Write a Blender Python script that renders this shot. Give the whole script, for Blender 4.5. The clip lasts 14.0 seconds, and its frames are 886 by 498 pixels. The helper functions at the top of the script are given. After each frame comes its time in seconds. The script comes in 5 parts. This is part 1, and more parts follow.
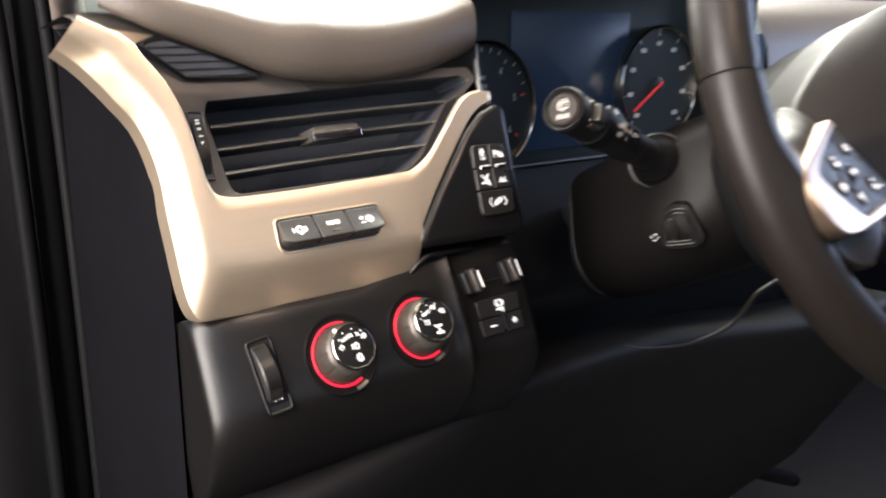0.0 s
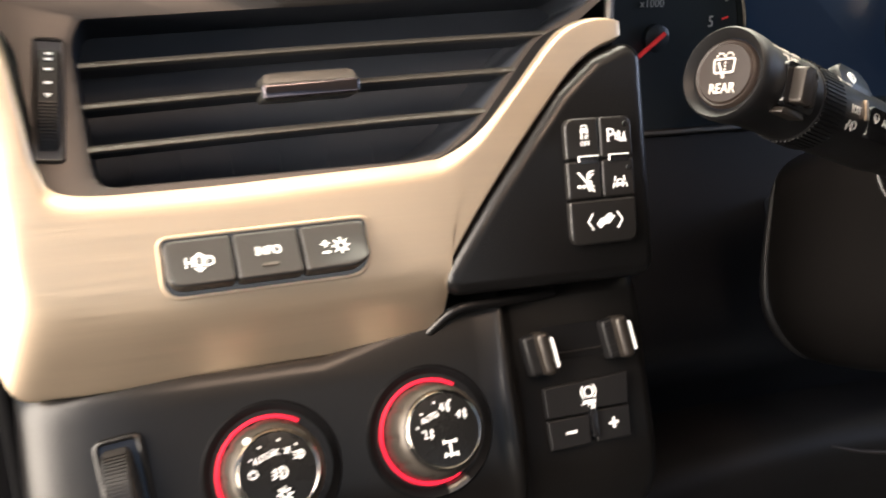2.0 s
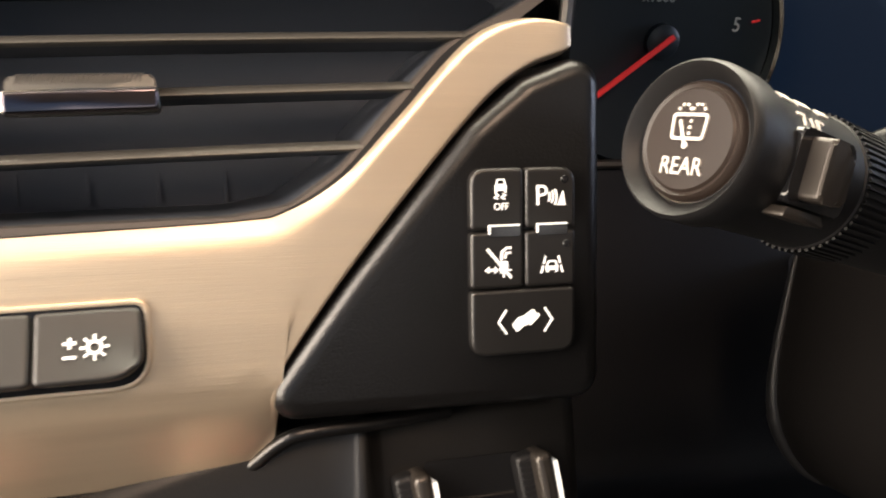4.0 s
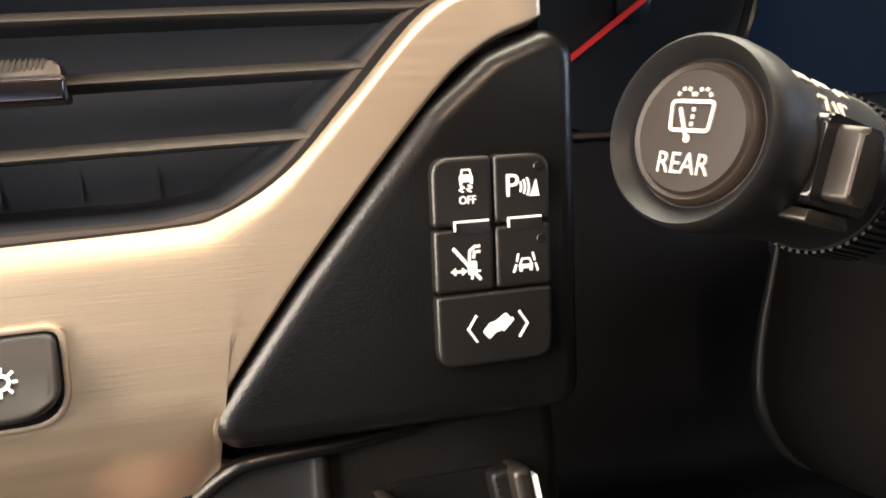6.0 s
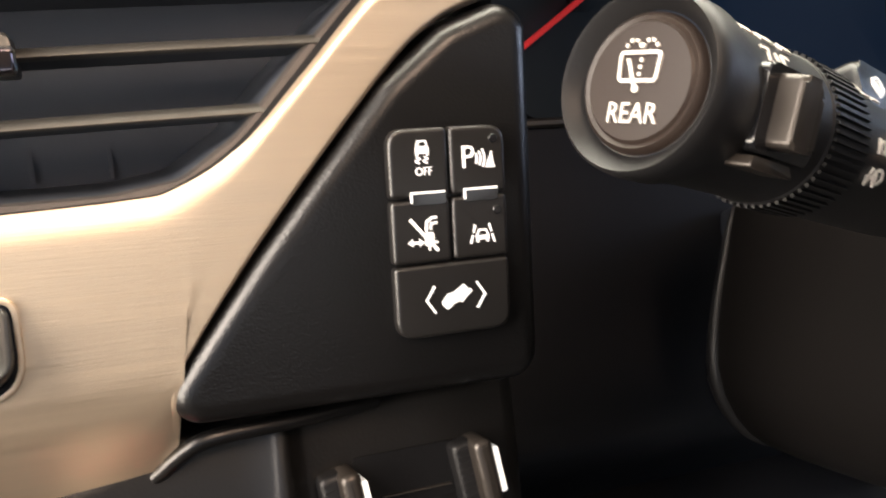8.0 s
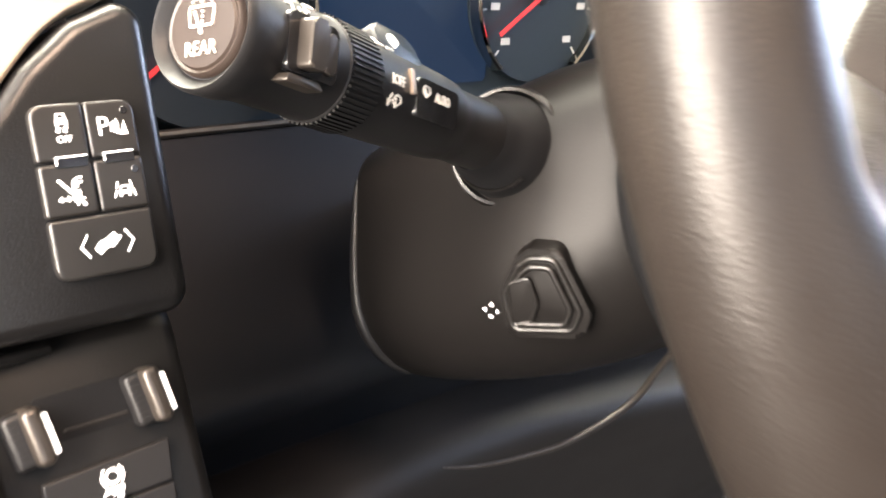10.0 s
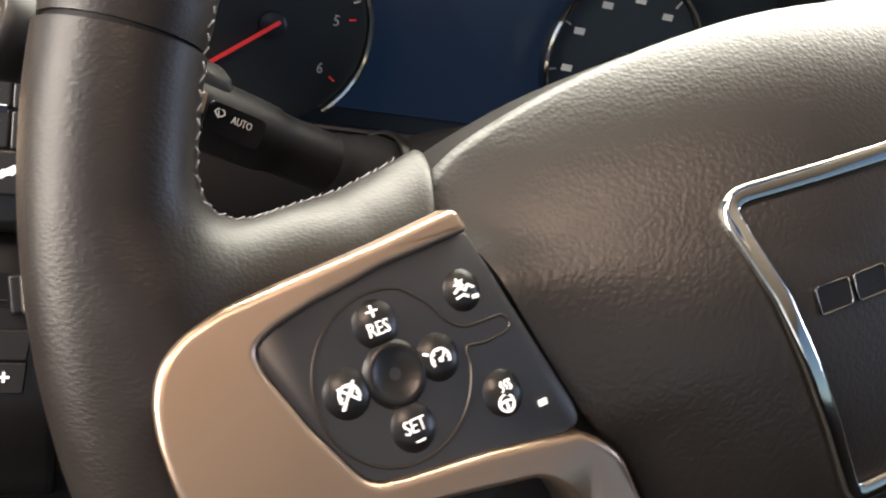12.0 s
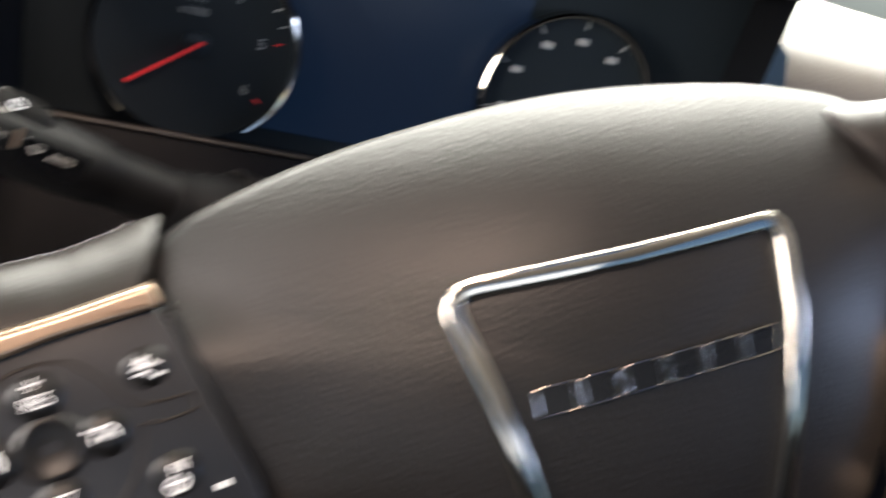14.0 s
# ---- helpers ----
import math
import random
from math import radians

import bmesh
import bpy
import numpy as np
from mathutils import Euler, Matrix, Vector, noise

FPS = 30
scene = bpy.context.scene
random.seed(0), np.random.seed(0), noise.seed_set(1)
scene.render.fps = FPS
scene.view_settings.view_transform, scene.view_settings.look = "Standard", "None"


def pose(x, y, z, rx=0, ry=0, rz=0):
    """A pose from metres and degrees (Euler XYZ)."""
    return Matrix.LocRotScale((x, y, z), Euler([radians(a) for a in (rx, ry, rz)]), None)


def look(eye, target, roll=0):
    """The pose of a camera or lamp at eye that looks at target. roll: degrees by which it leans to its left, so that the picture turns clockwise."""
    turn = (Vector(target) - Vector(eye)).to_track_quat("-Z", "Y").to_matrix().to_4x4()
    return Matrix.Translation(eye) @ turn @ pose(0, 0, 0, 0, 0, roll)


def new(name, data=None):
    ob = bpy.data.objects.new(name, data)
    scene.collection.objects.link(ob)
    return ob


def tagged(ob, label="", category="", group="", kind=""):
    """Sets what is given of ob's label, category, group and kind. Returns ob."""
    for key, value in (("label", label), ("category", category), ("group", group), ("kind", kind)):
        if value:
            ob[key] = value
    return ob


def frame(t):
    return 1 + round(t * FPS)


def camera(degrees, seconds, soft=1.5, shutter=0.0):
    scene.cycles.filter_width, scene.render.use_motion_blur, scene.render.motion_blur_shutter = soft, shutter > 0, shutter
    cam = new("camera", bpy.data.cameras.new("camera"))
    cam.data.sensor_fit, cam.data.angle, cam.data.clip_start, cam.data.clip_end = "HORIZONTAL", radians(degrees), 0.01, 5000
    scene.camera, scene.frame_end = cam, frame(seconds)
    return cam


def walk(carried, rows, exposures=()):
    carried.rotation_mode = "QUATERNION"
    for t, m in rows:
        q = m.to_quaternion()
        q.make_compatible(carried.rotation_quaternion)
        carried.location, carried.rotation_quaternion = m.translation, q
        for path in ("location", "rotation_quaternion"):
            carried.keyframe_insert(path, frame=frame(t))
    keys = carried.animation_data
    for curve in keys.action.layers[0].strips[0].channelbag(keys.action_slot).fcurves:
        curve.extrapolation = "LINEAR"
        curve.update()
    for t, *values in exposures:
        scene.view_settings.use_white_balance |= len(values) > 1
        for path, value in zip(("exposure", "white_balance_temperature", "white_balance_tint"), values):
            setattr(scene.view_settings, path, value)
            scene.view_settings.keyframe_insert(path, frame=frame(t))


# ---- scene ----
cam = camera(53.6, 14.0, soft=1.9, shutter=0.5)
PATH = [
    (0, (-0.35587, -0.42573, 1.05778), (0.22646, 0.34630, 0.80311), 0.28),
    (0.5, (-0.29179, -0.33978, 1.04826), (0.23179, 0.45616, 0.74440), 1.31),
    (1, (-0.23657, -0.33843, 1.04798), (0.17435, 0.50612, 0.70464), 1.31),
    (1.5, (-0.20138, -0.30856, 1.04822), (0.13743, 0.56237, 0.69230), 0.97),
    (2, (-0.15437, -0.26693, 1.05091), (0.16893, 0.60424, 0.68141), 1.37),
    (2.5, (-0.11896, -0.24394, 1.04987), (0.18355, 0.62889, 0.66692), 2.35),
    (3, (-0.09903, -0.21291, 1.04861), (0.17675, 0.66331, 0.65340), 3.68),
    (3.5, (-0.08993, -0.19837, 1.04647), (0.18201, 0.67956, 0.65242), 4.82),
    (4, (-0.07310, -0.18153, 1.04500), (0.20371, 0.69212, 0.64488), 4.55),
    (4.2, (-0.06856, -0.17628, 1.04536), (0.21280, 0.69465, 0.64247), 4.41),
    (6.5, (-0.06497, -0.15712, 1.04219), (0.25124, 0.68426, 0.60390), 3.80),
    (7, (-0.06552, -0.16008, 1.04353), (0.25221, 0.68229, 0.60826), 3.78),
    (7.2, (-0.06442, -0.15792, 1.04346), (0.24960, 0.68548, 0.60750), 3.59),
    (9.3, (-0.06798, -0.18212, 1.02274), (0.50675, 0.54561, 0.64845), 5.24),
    (9.5, (-0.06614, -0.18709, 1.02398), (0.55194, 0.50816, 0.65709), 5.28),
    (9.8, (-0.07323, -0.20292, 1.01893), (0.58294, 0.47220, 0.68181), 4.62),
    (10, (-0.08016, -0.22344, 1.02986), (0.56833, 0.45463, 0.68391), 4.59),
    (10.2, (-0.09157, -0.25663, 1.03128), (0.54862, 0.44323, 0.71450), 4.54),
    (10.5, (-0.08334, -0.29730, 1.04411), (0.51646, 0.43719, 0.72667), 5.67),
    (11, (-0.04151, -0.33489, 1.06267), (0.48615, 0.44643, 0.72933), 8.64),
    (11.5, (-0.00219, -0.33268, 1.06228), (0.46149, 0.48095, 0.71155), 11.10),
    (12, (0.02965, -0.33450, 1.06816), (0.41457, 0.51265, 0.70186), 13.43),
    (12.5, (0.04610, -0.34835, 1.07364), (0.36608, 0.52082, 0.69659), 14.96),
    (13, (0.05052, -0.34343, 1.07174), (0.30858, 0.53778, 0.67567), 15.27),
    (13.5, (0.05290, -0.35029, 1.07573), (0.29856, 0.53218, 0.67462), 15.76),
    (13.8, (0.07394, -0.35163, 1.08520), (0.35445, 0.52500, 0.69425), 15.43),
    (14, (0.10240, -0.34718, 1.10497), (0.43342, 0.51562, 0.72286), 16.89),
]
walk(cam, [(t, look(eye, target, roll)) for t, eye, target, roll in PATH],
     exposures=[(0.0, 0.47, 5650, 10), (1.0, 0.66, 5800, 10), (1.7, 0.63, 6000, 10), (3.0, 0.42, 6300, 10), (4.2, 0.47, 6280, 10), (7.2, 0.48, 6250, 10), (9.5, 1.85, 5650, 10), (10.0, 2.3, 6050, 10),
                (10.5, 1.53, 5900, 10), (11.0, 1.12, 5800, 10), (11.5, 0.9, 5850, 10), (12.5, 0.6, 5980, 10), (13.5, 0.54, 6030, 10), (14.0, 0.62, 5650, 10)])

# ---- light: a parked car in a bright hall, driver's door open ----
world = bpy.data.worlds.new("hall")
scene.world = world
world.use_nodes = True
wn = world.node_tree.nodes
sky = wn.new("ShaderNodeTexSky")
sky.sky_type, sky.sun_disc, sky.sun_elevation, sky.sun_rotation = "NISHITA", False, radians(35), radians(250)
world.node_tree.links.new(sky.outputs[0], wn["Background"].inputs[0])
wn["Background"].inputs[1].default_value = 0.08


def area(name, eye, target, sx, sy, watts, colour):
    data = bpy.data.lights.new(name, "AREA")
    data.shape, data.size, data.size_y, data.energy, data.color = "RECTANGLE", sx, sy, watts, colour
    ob = new(name, data)
    ob.matrix_world = look(eye, target)
    return ob


area("door_opening_light", (-1.15, -0.36, 1.36), (-0.05, 0.0, 0.97), 0.7, 1.36, 58, (1.0, 0.84, 0.67))
area("windscreen_light", (0.35, 0.53, 1.43), (0.35, -0.09, 0.60), 1.5, 1.0, 74, (1.0, 0.90, 0.69))
# unseen overhead lamp, added to brighten the trim and warm the hub
area("overhead_fill_light", (0.02, -0.60, 1.79), (0.02, -0.55, 1.0), 0.25, 0.25, 5.4, (1.0, 0.68, 0.45))
# unseen lamp at the rear, added to brighten the trim face from behind
area("rear_fill_light", (0.45, -2.08, 1.45), (0.1, 0.0, 1.0), 1.4, 0.3, 1.9, (1.0, 0.89, 0.76))
area("passenger_window_light", (1.62, -0.25, 1.32), (0.2, -0.1, 1.0), 0.5, 0.3, 4.5, (0.74, 0.80, 1.0))


# ---- materials ----
def material(name, colour, rough=0.5, metal=0.0, grain=0.0, grain_size=0.002, wear=0.0, wear_size=0.03,
             kind="noise", stretch=(1, 1, 1), coat=0.0, glow=None, glow_power=0.0, spec=0.5):
    """A surface with grain (fine relief) and wear (blotches in colour and gloss)."""
    mat = bpy.data.materials.new(name)
    mat.use_nodes = True
    nodes, link = mat.node_tree.nodes, mat.node_tree.links.new
    b = nodes["Principled BSDF"]
    b.inputs["Roughness"].default_value = rough
    b.inputs["Metallic"].default_value = metal
    b.inputs["Coat Weight"].default_value = coat
    b.inputs["Specular IOR Level"].default_value = spec
    b.inputs["Base Color"].default_value = (*colour, 1)
    at = nodes.new("ShaderNodeNewGeometry")
    scale = nodes.new("ShaderNodeVectorMath")
    scale.operation = "MULTIPLY"
    scale.inputs[1].default_value = stretch
    link(at.outputs["Position"], scale.inputs[0])
    if wear > 0:
        n = nodes.new("ShaderNodeTexNoise")
        n.inputs["Scale"].default_value = 1 / wear_size
        n.inputs["Detail"].default_value = 5
        link(scale.outputs[0], n.inputs["Vector"])
        ramp = nodes.new("ShaderNodeMapRange")
        ramp.inputs["To Min"].default_value = max(0.02, rough - wear)
        ramp.inputs["To Max"].default_value = min(1.0, rough + wear)
        link(n.outputs["Fac"], ramp.inputs["Value"])
        link(ramp.outputs[0], b.inputs["Roughness"])
        mix = nodes.new("ShaderNodeMix")
        mix.data_type = "RGBA"
        mix.inputs["A"].default_value = (*[c * (1 - 0.5 * wear) for c in colour], 1)
        mix.inputs["B"].default_value = (*[min(1, c * (1 + 0.5 * wear)) for c in colour], 1)
        link(n.outputs["Fac"], mix.inputs["Factor"])
        link(mix.outputs["Result"], b.inputs["Base Color"])
    if grain > 0:
        if kind == "leather":
            t = nodes.new("ShaderNodeTexVoronoi")
            t.feature = "SMOOTH_F1"
            t.inputs["Scale"].default_value = 1 / grain_size
            t.inputs["Smoothness"].default_value = 0.6
            wob = nodes.new("ShaderNodeTexNoise")
            wob.inputs["Scale"].default_value = 0.5 / grain_size
            wob.inputs["Detail"].default_value = 3
            add = nodes.new("ShaderNodeVectorMath")
            add.operation = "MULTIPLY_ADD"
            add.inputs[1].default_value = (grain_size * 0.8,) * 3
            link(scale.outputs[0], wob.inputs["Vector"])
            link(wob.outputs["Color"], add.inputs[0])
            link(scale.outputs[0], add.inputs[2])
            link(add.outputs[0], t.inputs["Vector"])
            out = t.outputs["Distance"]
        else:
            t = nodes.new("ShaderNodeTexNoise")
            t.inputs["Scale"].default_value = 1 / grain_size
            t.inputs["Detail"].default_value = 3
            link(scale.outputs[0], t.inputs["Vector"])
            out = t.outputs["Fac"]
        bump = nodes.new("ShaderNodeBump")
        bump.inputs["Strength"].default_value = grain
        bump.inputs["Distance"].default_value = grain_size * 0.3
        if kind == "leather":
            bump.invert = True
        link(out, bump.inputs["Height"])
        link(bump.outputs[0], b.inputs["Normal"])
    if glow:
        b.inputs["Emission Color"].default_value = (*glow, 1)
        b.inputs["Emission Strength"].default_value = glow_power
    return mat


SATIN = material("satin_champagne_metal", (0.67, 0.54, 0.395), 0.40, 0.88, 0.48, 0.00028, 0.09, 0.0012, stretch=(0.02, 1, 1))
SATIN_WHEEL = material("satin_bronze_paint", (0.37, 0.275, 0.20), 0.33, 0.95, 0.04, 0.0006, 0.05, 0.03)
SATIN_DARK = material("dark_satin_paint", (0.062, 0.055, 0.051), 0.42, 0.35, 0.05, 0.0008, 0.06, 0.02, spec=0.35)
LEATHER = material("black_grained_leather", (0.0034, 0.0032, 0.0033), 0.31, 0, 0.25, 0.00062, 0.05, 0.03, "leather", spec=0.40)
RIM_LEATHER = material("black_smooth_leather", (0.0095, 0.0076, 0.0065), 0.41, 0, 0.21, 0.0010, 0.09, 0.012, "leather", spec=0.27, stretch=(1, 1.25, 1.25))
AIRBAG = material("black_moulded_grain", (0.0070, 0.0060, 0.0054), 0.43, 0, 0.32, 0.0013, 0.06, 0.02, "leather", spec=0.38)
PAD = material("brown_black_padded_vinyl", (0.066, 0.054, 0.044), 0.46, 0, 0.25, 0.0015, 0.06, 0.04, "leather")
PLASTIC = material("black_fine_plastic", (0.007, 0.0068, 0.0072), 0.46, 0, 0.18, 0.0007, 0.06, 0.03, spec=0.26)
SHROUD = material("black_matt_plastic", (0.0040, 0.0036, 0.0035), 0.42, 0, 0.22, 0.0007, 0.06, 0.03, spec=0.10)
PLASTIC_LOWER = material("charcoal_soft_plastic", (0.0048, 0.0044, 0.0042), 0.34, 0, 0.22, 0.0008, 0.06, 0.03, spec=0.36)
TAB = material("dark_satin_tab", (0.035, 0.030, 0.026), 0.32, 0.5, 0.05, 0.0006, 0.06, 0.01)
DARK = material("dark_moulding", (0.0058, 0.0067, 0.0088), 0.55, 0, 0.2, 0.001, 0.08, 0.05, spec=0.18)
END_TRIM = material("black_end_trim", (0.0032, 0.0031, 0.0042), 0.6, 0, 0.2, 0.001, 0.08, 0.05, spec=0.10)
# the blue cast puts reflected haze into the black instrument face's colour
CLUSTER_FACE = material("black_face_blue_haze", (0.020, 0.027, 0.033), 0.40, 0, 0.05, 0.001, 0.05, 0.02, spec=0.4)
KNEE = material("charcoal_knee_plastic", (0.0068, 0.0066, 0.0070), 0.55, 0, 0.2, 0.0012, 0.08, 0.04, spec=0.15)
# black plastic lifted to blue-grey, so haze in the vent sits in its colour
VOID = material("hazed_black_plastic", (0.036, 0.041, 0.052), 0.5, 0, 0.1, 0.001, 0.05, 0.01, spec=0.25)
SLAT = material("smoked_satin_slat", (0.082, 0.078, 0.070), 0.40, 0.5, 0.04, 0.0006, 0.06, 0.02)
BAR_BUTTON = material("grey_soft_button", (0.015, 0.0142, 0.0134), 0.42, 0, 0.06, 0.0005, 0.06, 0.008, spec=0.5)
PRINT_DIM = material("dim_print", (0.50, 0.47, 0.43), 0.5, 0, 0, 0.001, 0.03, 0.002)
CAP_FACE = material("brown_black_button", (0.0140, 0.0090, 0.0068), 0.46, 0, 0.06, 0.0005, 0.06, 0.008, spec=0.36)
BUTTON = material("charcoal_button", (0.0085, 0.0078, 0.0075), 0.36, 0, 0.06, 0.0005, 0.06, 0.008, spec=0.5)
GLOSS = material("black_gloss", (0.008, 0.008, 0.009), 0.12, 0, 0, 0.001, 0.04, 0.01)
GUNMETAL = material("smoked_satin_metal", (0.16, 0.15, 0.14), 0.3, 0.9, 0.03, 0.0005, 0.06, 0.01)
# chrome whose dark, pinkish reflection is put into the base colour
CHROME_REFLECTION = material("chrome_dark_reflection", (0.11, 0.095, 0.105), 0.14, 1.0, 0, 0.001, 0.05, 0.004)
KNOB_RIM = material("dark_chrome", (0.30, 0.285, 0.26), 0.16, 1.0, 0, 0.001, 0.05, 0.01)
KNOB_GRIP = material("smoked_bronze_satin", (0.062, 0.053, 0.045), 0.38, 0.45, 0.03, 0.0005, 0.06, 0.01)
KNOB_FACE = material("black_satin_face", (0.006, 0.006, 0.0062), 0.28, 0, 0, 0.001, 0.04, 0.01, spec=0.22)
CHROME = material("chrome", (0.56, 0.53, 0.47), 0.10, 1.0, 0, 0.001, 0.05, 0.01)
# a faint glow is added to the white print to brighten it
PRINT = material("white_glowing_print", (0.85, 0.85, 0.83), 0.5, 0, 0, 0.001, 0.03, 0.002, glow=(1, 0.98, 0.95), glow_power=0.18)
PRINT_GREY = material("grey_print", (0.5, 0.5, 0.48), 0.5, 0, 0, 0.001, 0.03, 0.002)
LED_RED = material("red_light_ring", (0.5, 0.01, 0.02), 0.4, glow=(1.0, 0.02, 0.05), glow_power=0.9)
NEEDLE = material("red_needle", (0.6, 0.03, 0.03), 0.4, glow=(1.0, 0.05, 0.05), glow_power=0.15)
SCREEN = material("blue_screen", (0.01, 0.012, 0.018), 0.42, glow=(0.028, 0.066, 0.145), glow_power=0.09)
# charcoal pad; the bluish sheen of the window is mixed into its base
PAD_FACE = material("charcoal_plastic_blue_sheen", (0.014, 0.0145, 0.0165), 0.40, 0, 0.10, 0.0006, 0.06, 0.02, spec=0.5)
RUBBER = material("black_rubber", (0.004, 0.004, 0.0045), 0.6, 0, 0.2, 0.001, 0.08, 0.03, spec=0.12)
TRIM = material("dark_trim", (0.0042, 0.0039, 0.0046), 0.6, 0, 0.2, 0.0012, 0.08, 0.05, spec=0.12)
STITCH = material("grey_thread", (0.30, 0.30, 0.31), 0.7, 0, 0.3, 0.0004, 0.05, 0.002)
CARPET = material("black_carpet", (0.012, 0.012, 0.013), 0.95, 0, 0.8, 0.003, 0.04, 0.02)
LINING = material("beige_roof_lining", (0.55, 0.50, 0.44), 0.9, 0, 0.3, 0.002, 0.04, 0.1)
PILLAR = material("beige_grey_pillar_trim", (0.36, 0.30, 0.26), 0.6, 0, 0.2, 0.0012, 0.05, 0.05)
STEEL = material("body_paint", (0.015, 0.015, 0.018), 0.5, 0, 0, 0.001, 0.05, 0.2, spec=0.3)

# ---- building helpers ----
WORLD = {}
I4 = Matrix.Identity(4)


def shade(me, angle=40):
    me.polygons.foreach_set("use_smooth", [True] * len(me.polygons))
    me.set_sharp_from_angle(angle=radians(angle))


def thing(name, m, label, category, group="", kind=""):
    """An empty at the base of a thing, which holds its parts."""
    ob = new(name)
    ob.empty_display_size = 0.01
    ob.matrix_basis = m
    WORLD[ob] = m
    return tagged(ob, label, category, group, kind)


def part(name, bm, mat, parent, label="", m=I4, angle=40):
    """One mesh under a thing or a part; its points are given in the pose m of the world."""
    bmesh.ops.recalc_face_normals(bm, faces=bm.faces)
    me = bpy.data.meshes.new(name)
    bm.to_mesh(me)
    bm.free()
    shade(me, angle)
    me.materials.append(mat)
    ob = new(name, me)
    if parent:
        ob.parent = parent
        ob.matrix_basis = WORLD[parent].inverted() @ m
    else:
        ob.matrix_basis = m
    WORLD[ob] = m
    return tagged(ob, label)


def frame_of(origin, right, up):
    """A pose from an origin and two directions: x to the right, y up, z out of the face."""
    x = Vector(right).normalized()
    z = x.cross(Vector(up)).normalized()
    y = z.cross(x)
    m = Matrix((x, y, z)).transposed().to_4x4()
    m.translation = Vector(origin)
    return m


def at(m, x=0, y=0, z=0, turn=0):
    return m @ Matrix.Translation((x, y, z)) @ Matrix.Rotation(radians(turn), 4, "Z")


def smooth_path(points, n=10, closed=False):
    """A Catmull-Rom curve through points of any dimension."""
    p = [np.array(q, float) for q in points]
    p = [p[-1]] + p + p[:2] if closed else [2 * p[0] - p[1]] + p + [2 * p[-1] - p[-2]]
    out = []
    for i in range(1, len(p) - 2):
        for k in range(n):
            f = k / n
            a, b, c, d = p[i - 1 : i + 3]
            out.append(0.5 * (2 * b + (c - a) * f + (2 * a - 5 * b + 4 * c - d) * f**2 + (3 * b - a - 3 * c + d) * f**3))
    if not closed:
        out.append(p[-2])
    return out


def rounded(points, r, n=5):
    """A polygon with rounded corners; r: one radius or one for each corner."""
    out, k = [], len(points)
    rs = r if isinstance(r, (list, tuple)) else [r] * k
    for i in range(k):
        p, a, b = (Vector(points[j % k]) for j in (i, i - 1, i + 1))
        u, v = (a - p), (b - p)
        half = u.angle(v) / 2
        d = min(rs[i] / max(math.tan(half), 1e-3), 0.48 * u.length, 0.48 * v.length)
        if d < 1e-6:
            out.append(tuple(p))
            continue
        s, e = p + u.normalized() * d, p + v.normalized() * d
        for j in range(n + 1):
            f = j / n
            out.append(tuple(s.lerp(p, f).lerp(p.lerp(e, f), f)))
    return out


def rrect(w, h, r, cx=0.0, cy=0.0, n=5):
    x, y = w / 2, h / 2
    return [(cx + a, cy + b) for a, b in rounded([(-x, -y), (x, -y), (x, y), (-x, y)], r, n)]


def plate(outline, z0, z1, bevel=0.0, seg=3, lift=None, bm=None):
    """A slab of that outline from z0 to z1, its front edge rounded; lift(x, y) bends it."""
    bm = bm or bmesh.new()
    low = [bm.verts.new((x, y, z0)) for x, y in outline]
    high = [bm.verts.new((x, y, z1)) for x, y in outline]
    k = len(low)
    bm.faces.new(low[::-1])
    top = bm.faces.new(high)
    for i in range(k):
        bm.faces.new((low[i], low[(i + 1) % k], high[(i + 1) % k], high[i]))
    if bevel > 0:
        bmesh.ops.bevel(bm, geom=list(top.edges), offset=bevel, segments=seg, profile=0.5, affect="EDGES", clamp_overlap=True)
    if lift:
        for v in bm.verts:
            v.co.z += lift(v.co.x, v.co.y)
    return bm


def pillow(outline, z0, z1, r, lift, steps=5, heart=None):
    """A slab whose front edge is rounded all round by the radius r, also in concave corners; runs anticlockwise."""
    pts = [Vector(q) for q in outline]
    pts = [q for i, q in enumerate(pts) if (q - pts[i - 1]).length > 0.0003]
    k, bm, rings = len(pts), bmesh.new(), []
    area2 = sum(pts[i - 1].x * pts[i].y - pts[i].x * pts[i - 1].y for i in range(k))
    side = 1.0 if area2 > 0 else -1.0
    inward = []
    for i in range(k):
        d1, d2 = (pts[i] - pts[i - 1]).normalized(), (pts[(i + 1) % k] - pts[i]).normalized()
        n = Vector((-d1.y - d2.y, d1.x + d2.x)) * side
        n.normalize()
        inward.append(n / max(0.45, abs(n.dot(Vector((-d1.y, d1.x))))))
    levels = [(0.0, z0)] + [(r * (1 - math.cos(radians(90 * j / steps))), z1 - r * (1 - math.sin(radians(90 * j / steps)))) for j in range(steps + 1)] + [(r * 1.0 + min(0.0006, 0.25 * r), z1)]
    for d, z in levels:
        ring = []
        for q, n in zip(pts, inward):
            s = q + n * d
            ring.append(bm.verts.new((s.x, s.y, z + lift(s.x, s.y))))
        rings.append(ring)
    for a, b in zip(rings, rings[1:]):
        for i in range(k):
            bm.faces.new((a[i], a[(i + 1) % k], b[(i + 1) % k], b[i]))
    if heart:
        mid = bm.verts.new((*heart, z1 + lift(*heart)))
        for i in range(k):
            bm.faces.new((rings[-1][i], rings[-1][(i + 1) % k], mid))
        return bm
    cap = bm.faces.new(rings[-1])
    cap.normal_update()
    bmesh.ops.triangulate(bm, faces=[cap], ngon_method="EAR_CLIP")
    return bm


